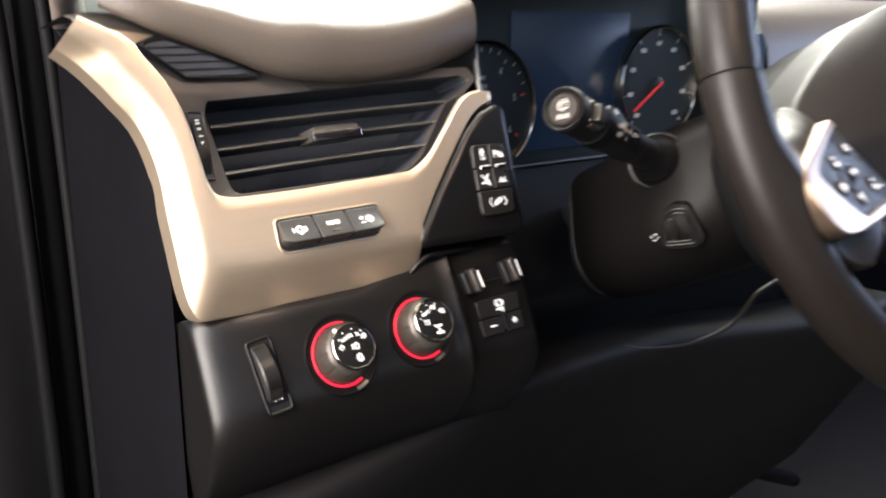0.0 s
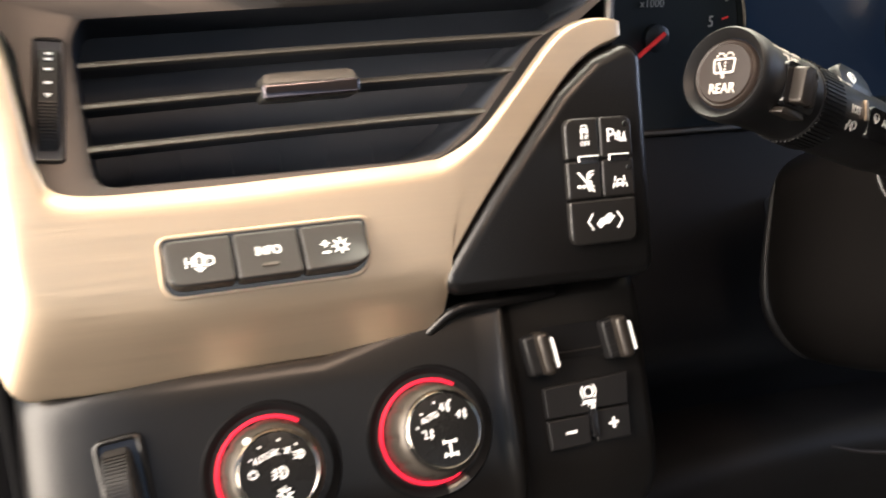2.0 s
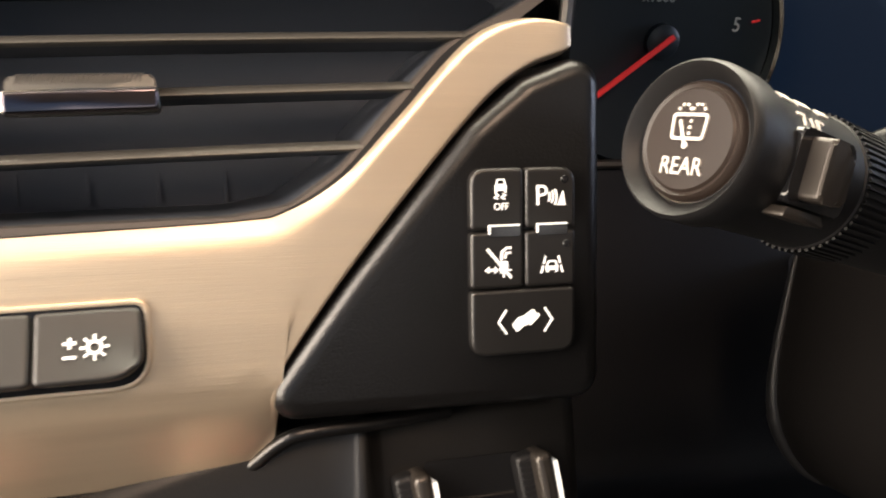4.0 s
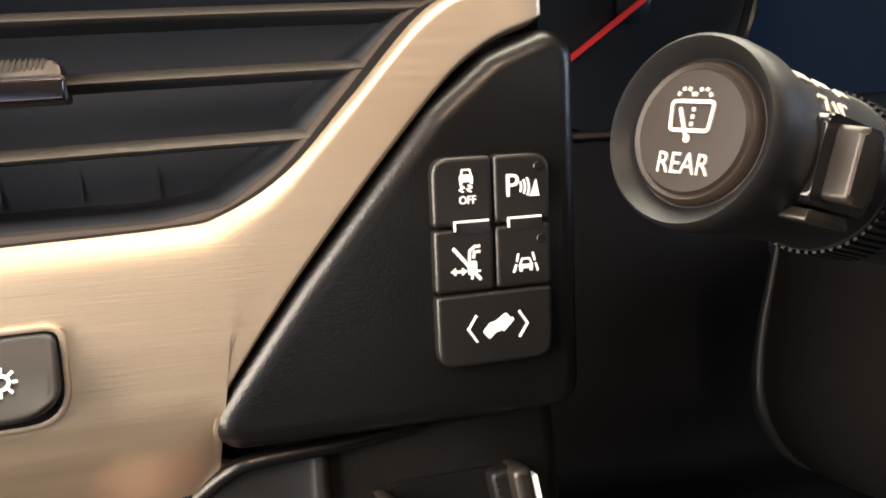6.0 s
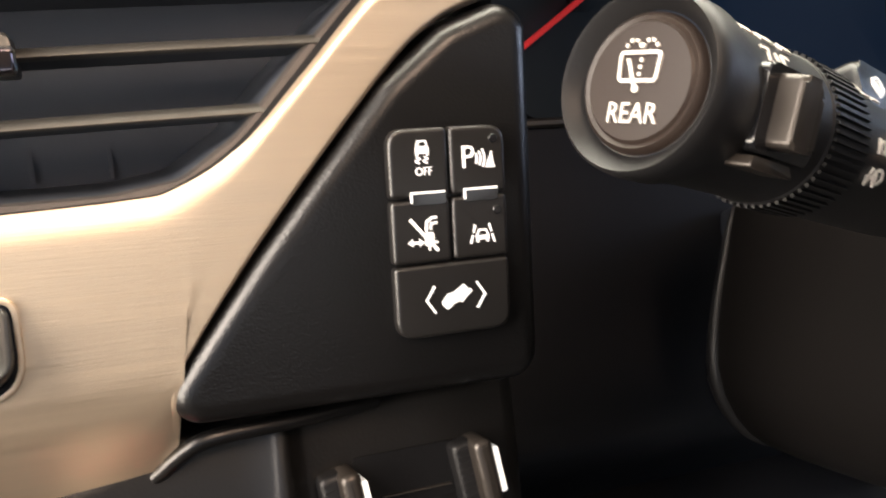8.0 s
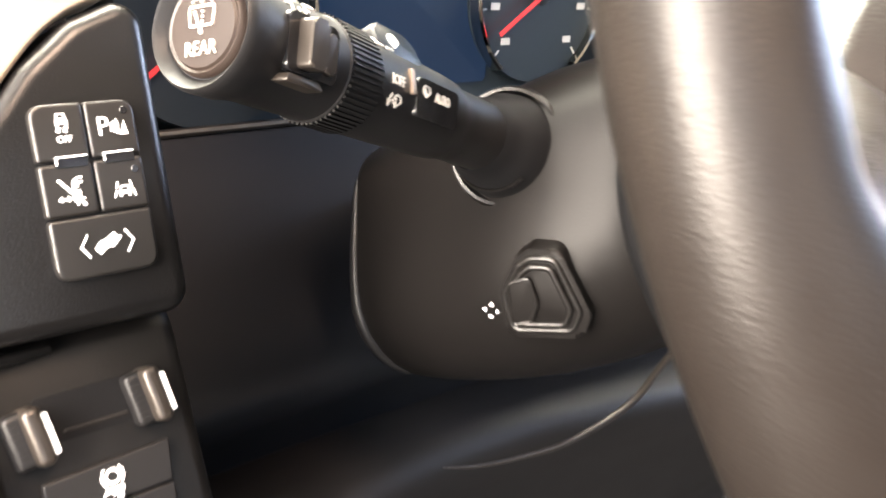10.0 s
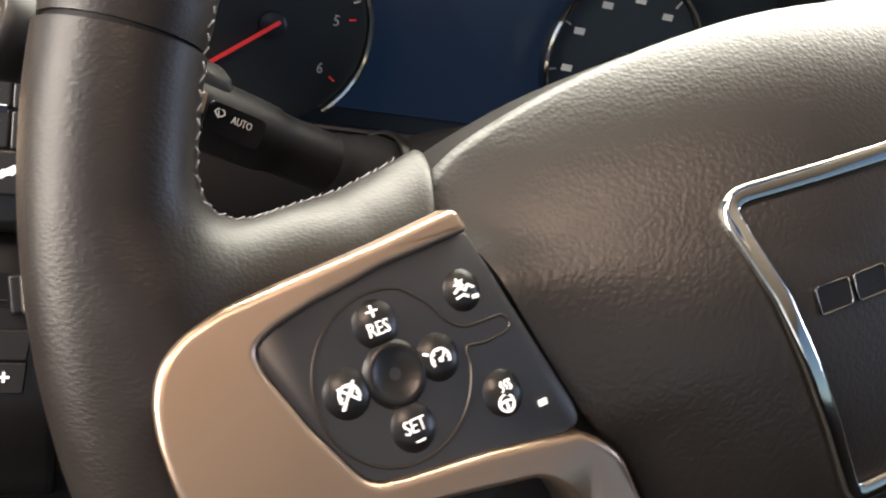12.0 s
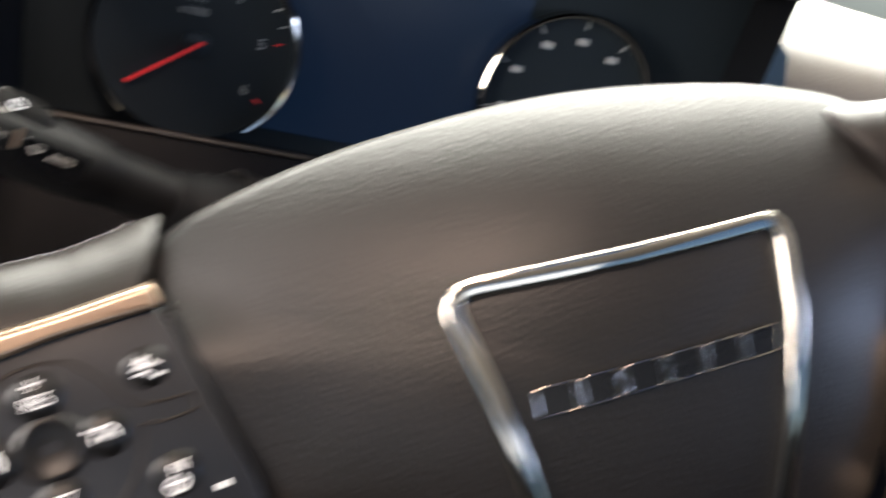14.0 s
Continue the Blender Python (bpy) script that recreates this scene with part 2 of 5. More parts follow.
def lathe(profile, seg=48, start=0.0, sweep_angle=360.0, bm=None):
    """A profile of (radius, height) turned about z."""
    bm = bm or bmesh.new()
    full = sweep_angle >= 359.9
    steps = seg if full else seg + 1
    rings = []
    for i in range(steps):
        a = radians(start + sweep_angle * i / seg)
        rings.append([bm.verts.new((r * math.cos(a), r * math.sin(a), z)) for r, z in profile])
    for i in range(steps if full else steps - 1):
        p, q = rings[i], rings[(i + 1) % steps]
        for j in range(len(profile) - 1):
            bm.faces.new((p[j], q[j], q[j + 1], p[j + 1]))
    bmesh.ops.remove_doubles(bm, verts=bm.verts, dist=1e-7)
    return bm


def sheet(rows, bm=None):
    """A skin over rows of points."""
    bm = bm or bmesh.new()
    grid = [[bm.verts.new(tuple(p)) for p in row] for row in rows]
    for a, b in zip(grid, grid[1:]):
        for i in range(len(a) - 1):
            bm.faces.new((a[i], a[i + 1], b[i + 1], b[i]))
    return bm


def sweep(points, section, closed=False, up=(0, 0, 1), bm=None, caps=True):
    """A tube of the section (points of side, up, or a function of the fraction of the way) along points."""
    bm = bm or bmesh.new()
    pts = [Vector(p) for p in points]
    k, rings, up = len(pts), [], Vector(up)
    for i, p in enumerate(pts):
        ahead = (pts[(i + 1) % k] - pts[i - 1]) if closed or 0 < i < k - 1 else (pts[min(i + 1, k - 1)] - pts[max(i - 1, 0)])
        side = ahead.cross(up).normalized()
        top = side.cross(ahead).normalized()
        sec = section(i / max(k - 1, 1)) if callable(section) else section
        rings.append([bm.verts.new(p + side * a + top * b) for a, b in sec])
    n = len(rings[0])
    for i in range(k if closed else k - 1):
        a, b = rings[i], rings[(i + 1) % k]
        for j in range(n):
            bm.faces.new((a[j], a[(j + 1) % n], b[(j + 1) % n], b[j]))
    if caps and not closed:
        bm.faces.new(rings[0][::-1])
        bm.faces.new(rings[-1])
    return bm


def oval(a, b, n=12):
    return [(a * math.cos(2 * math.pi * i / n), b * math.sin(2 * math.pi * i / n)) for i in range(n)]


def box(x0, x1, y0, y1, z0, z1, bevel=0.0, bm=None):
    bm = bm or bmesh.new()
    made = bmesh.ops.create_cube(bm, size=1.0, matrix=Matrix.LocRotScale(((x0 + x1) / 2, (y0 + y1) / 2, (z0 + z1) / 2), None, (x1 - x0, y1 - y0, z1 - z0)))
    if bevel:
        edges = {e for v in made["verts"] for e in v.link_edges}
        bmesh.ops.bevel(bm, geom=list(edges), offset=bevel, segments=2, profile=0.5, affect="EDGES")
    return bm


def stroke(bm, points, width, closed=False, z0=-0.0002, z1=0.0002):
    """A flat line of that width in the face's plane."""
    pts = [Vector(p) for p in points]
    k = len(pts)
    left, right = [], []
    for i, p in enumerate(pts):
        a = pts[i - 1] if closed or i > 0 else p
        b = pts[(i + 1) % k] if closed or i < k - 1 else p
        d = (b - a).normalized()
        if 0 < i < k - 1 or closed:
            d1, d2 = (p - a).normalized(), (b - p).normalized()
            d = (d1 + d2).normalized() if (d1 + d2).length > 1e-6 else d1
            w = width / 2 / max(0.4, d.dot(d1))
        else:
            w = width / 2
        nrm = Vector((-d.y, d.x)) * w
        left.append(p + nrm)
        right.append(p - nrm)
    for i in range(k if closed else k - 1):
        j = (i + 1) % k
        quad = [left[i], right[i], right[j], left[j]]
        plate([tuple(q) for q in quad], z0, z1, bm=bm)
    return bm


def arc(cx, cy, r, a0, a1, n=12, ry=None):
    ry = ry or r
    return [(cx + r * math.cos(radians(a0 + (a1 - a0) * i / n)), cy + ry * math.sin(radians(a0 + (a1 - a0) * i / n))) for i in range(n + 1)]


def symbol(parent, m, strokes=(), fills=(), mm=0.001, mat=None, name="symbol", label=""):
    """A printed sign out of lines (points, width, closed) and filled shapes, in millimetres."""
    bm = bmesh.new()
    for points, width, closed in strokes:
        stroke(bm, [(x * mm, y * mm) for x, y in points], width * mm, closed)
    for points in fills:
        plate([(x * mm, y * mm) for x, y in points], -0.0002, 0.0002, bm=bm)
    return part(name, bm, mat or PRINT, parent, label, m)


def lettering(body, size, parent, m, mat=None, name="lettering", squash=1.0, label=""):
    """Words in the built-in font, as a thin mesh centred on the pose."""
    curve = bpy.data.curves.new("words", "FONT")
    curve.body, curve.size, curve.extrude, curve.align_x, curve.align_y = body, size, 0.0002, "CENTER", "CENTER"
    curve.resolution_u = 3
    ob = new("words", curve)
    bpy.context.view_layer.update()
    me = bpy.data.meshes.new_from_object(ob.evaluated_get(bpy.context.evaluated_depsgraph_get()))
    bpy.data.objects.remove(ob)
    me.name = name
    for v in me.vertices:
        v.co.x *= squash
    me.materials.clear()
    me.materials.append(mat or PRINT)
    out = new(name, me)
    out.parent = parent
    out.matrix_basis = WORLD[parent].inverted() @ m
    WORLD[out] = m
    return tagged(out, label)


# ---- the face of the dashboard: x across, s up along the face, off towards the driver ----
LEAN_D = radians(18)
D_ORIGIN, D_UP, D_OUT = Vector((0, 0, 0.95)), Vector((0, math.sin(LEAN_D), math.cos(LEAN_D))), Vector((0, -math.cos(LEAN_D), math.sin(LEAN_D)))
DASH = frame_of(D_ORIGIN, (1, 0, 0), D_UP)
LEAN_L = radians(26)
L_UP = Vector((0, math.sin(LEAN_L), math.cos(LEAN_L)))
LOWER = frame_of((0, -0.016, 0.881), (1, 0, 0), L_UP)


def dash(x, s, off=0.0):
    return D_ORIGIN + Vector((x, 0, 0)) + D_UP * float(s) + D_OUT * float(off)


def low(x, s, off=0.0):
    return LOWER @ Vector((x, s, off))

# ---- the cabin that closes the place ----
def slab(name, x0, x1, y0, y1, z0, z1, mat, label):
    ob = part(name, box(x0, x1, y0, y1, z0, z1, 0.004), mat, None)
    return tagged(ob, label, name.split("_")[0], kind="structure")


slab("floor", -0.75, 1.75, -2.2, 1.0, 0.28, 0.34, CARPET, "black carpeted cabin floor")
# the opening in the roof is added to let the overhead lamp through
bm = bmesh.new()
for x0, x1, y0, y1 in ((-0.55, -0.28, -2.2, 0.15), (0.58, 1.55, -2.2, 0.15), (-0.28, 0.58, -2.2, -0.92), (-0.28, 0.58, -0.28, 0.15)):
    box(x0, x1, y0, y1, 1.78, 1.82, 0.0, bm)
tagged(part("ceiling", bm, LINING, None), "beige fabric roof lining with an added opening for the overhead fill", "ceiling", kind="structure")
# out of view; its height keeps low rear light off leather and switches
slab("wall_rear", -0.75, 1.75, -2.2, -2.14, 0.34, 1.29, TRIM, "dark unseen rear wall that blocks low light from behind")
slab("wall_right", 1.66, 1.75, -2.14, 0.9, 0.34, 1.12, TRIM, "dark passenger door trim below the window")
slab("firewall", -0.2, 1.7, 0.42, 0.50, 0.34, 0.95, DARK, "dark bulkhead behind the footwell")
slab("ground", -60, 60, -60, 60, -0.05, 0.0, DARK, "dark hall floor under the car")


# ---- dashboard ----
dashboard = thing("dashboard", Matrix.Translation((0.1, 0.1, 0.6)), "black padded dashboard with a satin champagne trim panel", "dashboard")


def bezel():
    # inner edge, outer edge, how far across the crease lies, offsets of inner and outer edge
    inner = [(-0.2311, 0.1150, -0.020), (-0.2075, 0.103, -0.016), (-0.200, 0.092, -0.014), (-0.1912, 0.077, -0.008), (-0.1862, 0.060, -0.004), (-0.1834, 0.040, -0.002), (-0.1811, 0.0255, -0.002),
             (-0.1735, 0.0172, -0.002), (-0.140, 0.0163, -0.002), (-0.0995, 0.0176, -0.002), (-0.0620, 0.0190, -0.002), (-0.0515, 0.0208, -0.002),
             (-0.0381, 0.0285, -0.002), (-0.0237, 0.0430, -0.003), (-0.0060, 0.0612, -0.004), (0.0080, 0.0668, -0.005), (0.0188, 0.0660, -0.006), (0.0206, 0.0640, -0.011)]
    outer = [(-0.2417, 0.1022, -0.017), (-0.2345, 0.0955, -0.016), (-0.2275, 0.0870, -0.015), (-0.2183, 0.0746, -0.015), (-0.2085, 0.0590, -0.015), (-0.2030, 0.0360, -0.015), (-0.2018, 0.0020, -0.015),
             (-0.1985, -0.0400, -0.0130), (-0.1800, -0.0463, -0.0134), (-0.125, -0.0451, -0.0132), (-0.0705, -0.0435, -0.0128), (-0.0560, -0.0355, -0.0092),
             (-0.0570, -0.0222, -0.0024), (-0.0380, 0.0055, -0.0016), (-0.0080, 0.0408, -0.0018), (0.0060, 0.0527, -0.003), (0.0188, 0.0580, -0.005), (0.0206, 0.0602, -0.011)]
    crease = [0.66, 0.64, 0.62, 0.60, 0.58, 0.56, 0.55, 0.56, 0.615, 0.635, 0.67, 0.76, 0.945, 0.945, 0.935, 0.91, 0.87, 0.85]
    left = [0.003, 0.004, 0.004, 0.004, 0.004, 0.004, 0.003, 0.001, 0, 0, 0, 0, 0, 0, 0, 0, 0, 0]
    sink = [0, 0, 0, 0, 0, 0, 0, 0, 0, 0, 0.0002, 0.0004, 0.0006, 0.0008, 0.0012, 0.0016, 0.002, 0.0045]
    a, b, c = smooth_path(inner, 8), smooth_path(outer, 8), smooth_path(list(zip(crease, left, sink)), 8)
    rows = []
    for p, q, k in zip(a, b, c):
        kc = float(k[0])
        row = []
        for v in (0.0, 0.02, 0.045, 0.075, 0.11, 0.15, 0.22, 0.30, 0.38, 0.46, 0.56, 0.66, 0.72, 0.78, 0.84, 0.88, 0.91, 0.935, 0.955, 0.97, 0.983, 0.993, 1.0):
            x, s = p[0] * (1 - v) + q[0] * v, p[1] * (1 - v) + q[1] * v
            lip = p[2] * max(0.0, 1 - v / 0.13) ** 2.4
            over = (v - kc) / (1 - kc)
            # a soft crease, then the skirt falls away to the outer edge
            fall = 0.5 * (over + math.sqrt(over * over + 0.012)) if over > -3 else 0.0
            off = lip + (q[2] + 0.001 + float(k[1])) * min(1.0, fall) - float(k[1]) * max(0.0, (v - 0.2) / 0.8) ** 1.5 - (0.0012 if v == 1.0 else 0.0) - float(k[2])
            row.append(dash(x, s, off))
        row.append(dash(q[0], q[1], q[2] - 0.014))
        rows.append(row)
    return sheet(rows), sheet([[dash(p[0], p[1], -0.024), dash(p[0], p[1], p[2] - float(k[2]) - 0.0002)] for p, k in zip(a, c)])


trim, trim_edge = bezel()
part("trim_edge", trim_edge, PLASTIC, dashboard, "black edge round the vent", angle=60)
part("trim_panel", trim, SATIN, dashboard, "brushed satin champagne metal trim", angle=60)
part("trim_corner", sheet([[dash(-0.2311, 0.1150, -0.020), dash(-0.2090, 0.1140, -0.024), dash(-0.1860, 0.1125, -0.029)], [dash(-0.2200, 0.1092, -0.0185), dash(-0.2085, 0.1085, -0.021), dash(-0.1955, 0.1080, -0.025)], [dash(-0.2075, 0.1030, -0.0165), dash(-0.2070, 0.1028, -0.0170), dash(-0.2060, 0.1026, -0.0190)]]), SATIN, dashboard, "", angle=60)
part("corner_panel", sheet([[dash(-0.2290, 0.1152, -0.0212), dash(-0.2090, 0.1140, -0.0245), dash(-0.1860, 0.1125, -0.0295), dash(-0.1650, 0.1090, -0.034)], [dash(-0.2270, 0.1215, -0.030), dash(-0.2090, 0.1230, -0.035), dash(-0.1870, 0.1225, -0.040), dash(-0.1640, 0.1200, -0.044)], [dash(-0.2240, 0.1330, -0.060), dash(-0.2070, 0.1370, -0.065), dash(-0.1870, 0.1380, -0.070), dash(-0.1600, 0.1360, -0.074)], [dash(-0.2180, 0.1500, -0.140), dash(-0.2000, 0.1560, -0.145), dash(-0.1800, 0.1580, -0.150), dash(-0.1500, 0.1560, -0.150)]]), SATIN_DARK, dashboard, "brown satin corner panel", angle=60)


def switch_panel():
    corners = [(-0.0630, -0.0284, 0.0064), (0.0275, -0.0300, 0.0068), (0.0275, 0.0600, 0.0085), (0.0064, 0.0518, 0.012), (-0.0076, 0.0404, 0.02), (-0.0376, 0.0047, 0.03)]
    outline = []
    for i, (x, y, r) in enumerate(corners):
        # a true arc in each corner
        p = Vector((x, y))
        u, v = ((Vector(corners[j % len(corners)][:2]) - p).normalized() for j in (i - 1, i + 1))
        half = u.angle(v) / 2
        r = min(r, 0.45 * math.tan(half) * min((Vector(corners[j % len(corners)][:2]) - p).length for j in (i - 1, i + 1)))
        mid = p + (u + v).normalized() * r / math.sin(half)
        a = p + u * r / math.tan(half) - mid
        turn = a.angle_signed(p + v * r / math.tan(half) - mid)
        for j in range(9):
            outline.append(mid + Matrix.Rotation(-turn * j / 8, 2) @ a)
    return pillow(outline, -0.120, 0.0010, 0.0048, lambda a, b: 0.0, 10, (0.008, 0.002))


part("switch_panel", switch_panel(), LEATHER, dashboard, "black grained leather panel", DASH, 60)


def lower_panel():
    # the profile runs down the face and curls under towards the footwell
    prof = [(0.0300, -0.016), (0.0303, -0.0095), (0.0297, -0.0062), (0.0283, -0.0036), (0.0262, -0.0018), (0.0238, -0.0007), (0.0217, -0.0001), (0.016, 0.0), (0.010, 0.0), (0.003, 0.0), (-0.004, 0.0), (-0.010, 0.0), (-0.018, -0.0001), (-0.026, -0.0005), (-0.036, -0.003), (-0.044, -0.008), (-0.052, -0.016), (-0.060, -0.028), (-0.068, -0.045), (-0.080, -0.075)]
    rows = []
    # across: it bends away towards the door, and a leaf-shaped ridge divides it from the brake control
    across = [(-0.2000, 0.20), (-0.1990, 0.0180), (-0.1985, 0.0150), (-0.1976, 0.0130), (-0.1958, 0.0110), (-0.1930, 0.0090), (-0.1890, 0.0069), (-0.1840, 0.0052), (-0.1790, 0.0038), (-0.1745, 0.0028), (-0.168, 0.0017), (-0.160, 0.0008), (-0.15, 0.0002), (-0.142, 0.0), (-0.10, 0), (-0.045, 0), (-0.0385, 0), (-0.0365, -0.0020), (-0.0345, -0.0030), (-0.0325, -0.0028), (-0.0305, -0.0008),
              (-0.029, 0.0018), (-0.0275, 0.0026), (0.0, 0.0026), (0.0225, 0.0026), (0.0262, 0.0036), (0.0275, 0.0065), (0.0275, 0.14)]
    for x, drop in across:
        row = []
        for s, off in prof:
            leaf = max(0.0, 1 - ((s + 0.008) / 0.036) ** 2)
            xs, fall = x, drop
            if -0.04 < x < -0.028:
                xs, fall = -0.0320 + (x + 0.0320) * (0.35 + 0.65 * leaf) - 0.010 * (s + 0.02), drop * leaf if drop < 0 else drop
            lift = float(np.interp(x, (-0.12, -0.075, -0.055, -0.045), (0.0, -0.0015, 0.005, 0.0135))) if s > 0.0215 else 0.0
            row.append(low(xs + 0.10 * max(0.0, -0.045 - s) * (1 if x < -0.15 else 0), s + lift, off - fall))
        rows.append(row)
    return sheet(rows)


part("lower_panel", lower_panel(), PLASTIC_LOWER, dashboard, "charcoal soft plastic lower panel", angle=60)


def beam(name, points, section, mat, label, parent=None):
    return part(name, sweep(smooth_path(points, 8), section), mat, parent or dashboard, label, angle=60)


# piping along the joint of trim panel, leather panel and lower panel
beam("piping", [dash(-0.0650, -0.0448, -0.0150), dash(-0.0605, -0.0415, -0.0115), dash(-0.0545, -0.0360, -0.008), dash(-0.0480, -0.0335, -0.007), dash(-0.030, -0.0335, -0.009), dash(-0.01, -0.0335, -0.013)], oval(0.0019, 0.0019, 10), LEATHER, "black grained piping")


def brow():
    """The padded roll over the vent; it runs back to the windscreen."""
    lips = smooth_path([(-0.2120, 0.1290, -0.032), (-0.1985, 0.1195, -0.026), (-0.1812, 0.1095, -0.022), (-0.1520, 0.0968, -0.019), (-0.1340, 0.0885, -0.018), (-0.1150, 0.0825, -0.017), (-0.0850, 0.0795, -0.017), (-0.0500, 0.0800, -0.018), (-0.0124, 0.0860, -0.020), (0.0290, 0.0985, -0.026)], 5)
    rows = []
    for x, s, off in lips:
        lip = dash(x, s, off)
        f = min(1.0, max(0.0, (x + 0.21) / 0.11))
        r = 0.010 + 0.010 * f
        row = [lip + Vector((0, 0.03, 0.004)), lip]
        for k in range(1, 8):
            a = radians(-50 + 135 * k / 7)
            row.append(lip + Vector((0, 0.004 - r * 0.55 * math.cos(a), r * 0.78 + r * math.sin(a))))
        top = row[-1]
        for back, rise in ((0.006, 0.0030), (0.015, 0.0075), (0.03, 0.0145), (0.05, 0.0225), (0.08, 0.032), (0.14, 0.042), (0.24, 0.048), (0.40, 0.048), (0.58, 0.040)):
            row.append(top + Vector((0, back, rise)))
        rows.append(row)
    return sheet(rows)


part("brow", brow(), PAD, dashboard, "brown-black padded vinyl roll over the vent", angle=70)

# end face of the dashboard towards the open door
def end_cover():
    rows = []
    for back in (0.0, 0.012, 0.03, 0.06, 0.11, 0.18, 0.28):
        row = []
        for z in (0.50, 0.60, 0.70, 0.80, 0.86, 0.90, 0.95, 0.98, 1.00, 1.02, 1.035, 1.05):
            s = (z - 0.95) / 0.95
            flare = np.interp(s, (0.0, 0.036, 0.059, 0.0746, 0.092, 0.1022), (0.0, 0.0015, 0.006, 0.015, 0.026, 0.037)) * max(0.0, 1 - back / 0.09)
            row.append(Vector((-0.2010 - 0.0035 * min(1.0, back / 0.03) - float(flare), 0.022 + 0.32 * max(0.0, z - 0.95) + back, z)))
        rows.append(row)
    return sheet(rows)


part("end_cover", end_cover(), END_TRIM, dashboard, "black plastic end cover", angle=60)

# moulding under the instruments, back panel of the recess and the step below it
part("recess_panel", sheet([[Vector((x, y, z)) for y, z in ((0.150, 0.9305), (0.146, 0.927), (0.144, 0.920), (0.120, 0.890), (0.075, 0.858), (0.058, 0.850), (0.050, 0.846), (0.047, 0.840), (0.055, 0.825), (0.075, 0.790), (0.080, 0.760))] for x in np.linspace(0.0, 0.48, 13)]), DARK, dashboard, "black moulding below the instruments", angle=60)
part("instrument_ledge", sweep([Vector((x, 0.148, 0.9310)) for x in np.linspace(0.02, 0.48, 12)], oval(0.0022, 0.0022, 8)), GUNMETAL, dashboard, "thin satin ledge strip")
part("knee_panel", sheet([[Vector((x, y + 0.02 * math.sin(9 * x), z - 0.012 + 0.012 * math.sin(7 * x + 1.2))) for y, z in ((0.070, 0.800), (0.030, 0.803), (0.012, 0.804), (0.003, 0.800), (0.000, 0.792), (0.005, 0.770), (0.03, 0.70), (0.10, 0.58), (0.2, 0.46))] for x in np.linspace(-0.19, 0.55, 38)]), KNEE, dashboard, "black knee panel", angle=60)
# a satin strip is added to draw the light along the knee panel's edge
beam("knee_edge", [(0.1500, 0.006, 0.8090), (0.1700, 0.004, 0.8030), (0.1978, 0.002, 0.7980), (0.2270, 0.0, 0.7955), (0.2627, 0.0, 0.7973), (0.2859, 0.0, 0.8031), (0.3011, 0.0, 0.8137), (0.318, 0.0, 0.8235), (0.353, 0.0, 0.8312), (0.40, 0.004, 0.836)], lambda f: oval(0.0003 + 0.0017 * min(1.0, 2.0 * f), 0.0003 + 0.0017 * min(1.0, 2.0 * f), 8), TAB, "thin satin strip in place of the knee panel's lit edge")
beam("console_edge", [(0.430, 0.10, 0.66), (0.452, 0.105, 0.625), (0.470, 0.115, 0.595), (0.500, 0.125, 0.560), (0.560, 0.135, 0.510), (0.660, 0.14, 0.46)], oval(0.012, 0.010, 12), TRIM, "brown curved console edge")
part("dash_top", sheet([[Vector((x, y, z)) for y, z in ((0.10, 0.95), (0.115, 1.03), (0.13, 1.060), (0.16, 1.075), (0.25, 1.085), (0.45, 1.09), (0.62, 1.085))] for x in np.linspace(0.47, 1.62, 14)]), PAD, dashboard, "black padded dashboard top", angle=70)

# ---- door frame at the front of the opening ----
pillar = thing("door_pillar", Matrix.Translation((-0.25, 0.2, 0.4)), "dark brown pillar trim with black rubber door seals", "pillar", kind="structure")
part("pillar_trim", sheet([[Vector((x, y, z)) for z in (0.40, 0.60, 0.80, 0.95, 1.05, 1.20, 1.40)] for x, y in ((-0.2045, 0.216), (-0.212, 0.209), (-0.222, 0.210), (-0.228, 0.222), (-0.25, 0.235), (-0.30, 0.25), (-0.36, 0.30))]), TRIM, pillar, angle=60)
part("pillar_cover", sheet([[Vector((x - 0.02 * max(0.0, z - 1.05), y + 0.25 * max(0.0, z - 1.05), z)) for z in (0.95, 1.05, 1.15, 1.30, 1.45)] for x, y in ((-0.2040, 0.214), (-0.195, 0.212), (-0.180, 0.225), (-0.165, 0.26), (-0.15, 0.32), (-0.13, 0.42))]), PILLAR, pillar, "beige grey upper trim", angle=60)
part("seal", sweep(smooth_path([(-0.2050, 0.203, 0.42), (-0.2045, 0.203, 0.75), (-0.2055, 0.203, 0.95), (-0.210, 0.200, 1.08), (-0.222, 0.200, 1.25), (-0.25, 0.22, 1.45)], 6), oval(0.0045, 0.0045, 10), up=(0, 1, 0)), RUBBER, pillar)
part("seal", sweep(smooth_path([(-0.2330, 0.203, 0.42), (-0.2330, 0.203, 0.75), (-0.2345, 0.203, 0.95), (-0.239, 0.200, 1.08), (-0.25, 0.200, 1.25), (-0.28, 0.22, 1.45)], 6), oval(0.006, 0.006, 10), up=(0, 1, 0)), RUBBER, pillar)
part("body_edge", sweep(smooth_path([(-0.30, 0.19, 0.42), (-0.30, 0.19, 0.75), (-0.302, 0.19, 0.95), (-0.31, 0.19, 1.2), (-0.34, 0.21, 1.45)], 6), oval(0.02, 0.012, 12), up=(0, 1, 0)), STEEL, pillar, "dark painted door frame")


# ---- air vent ----
def recess(s):
    return -0.008 - 0.26 * (s - 0.0186)


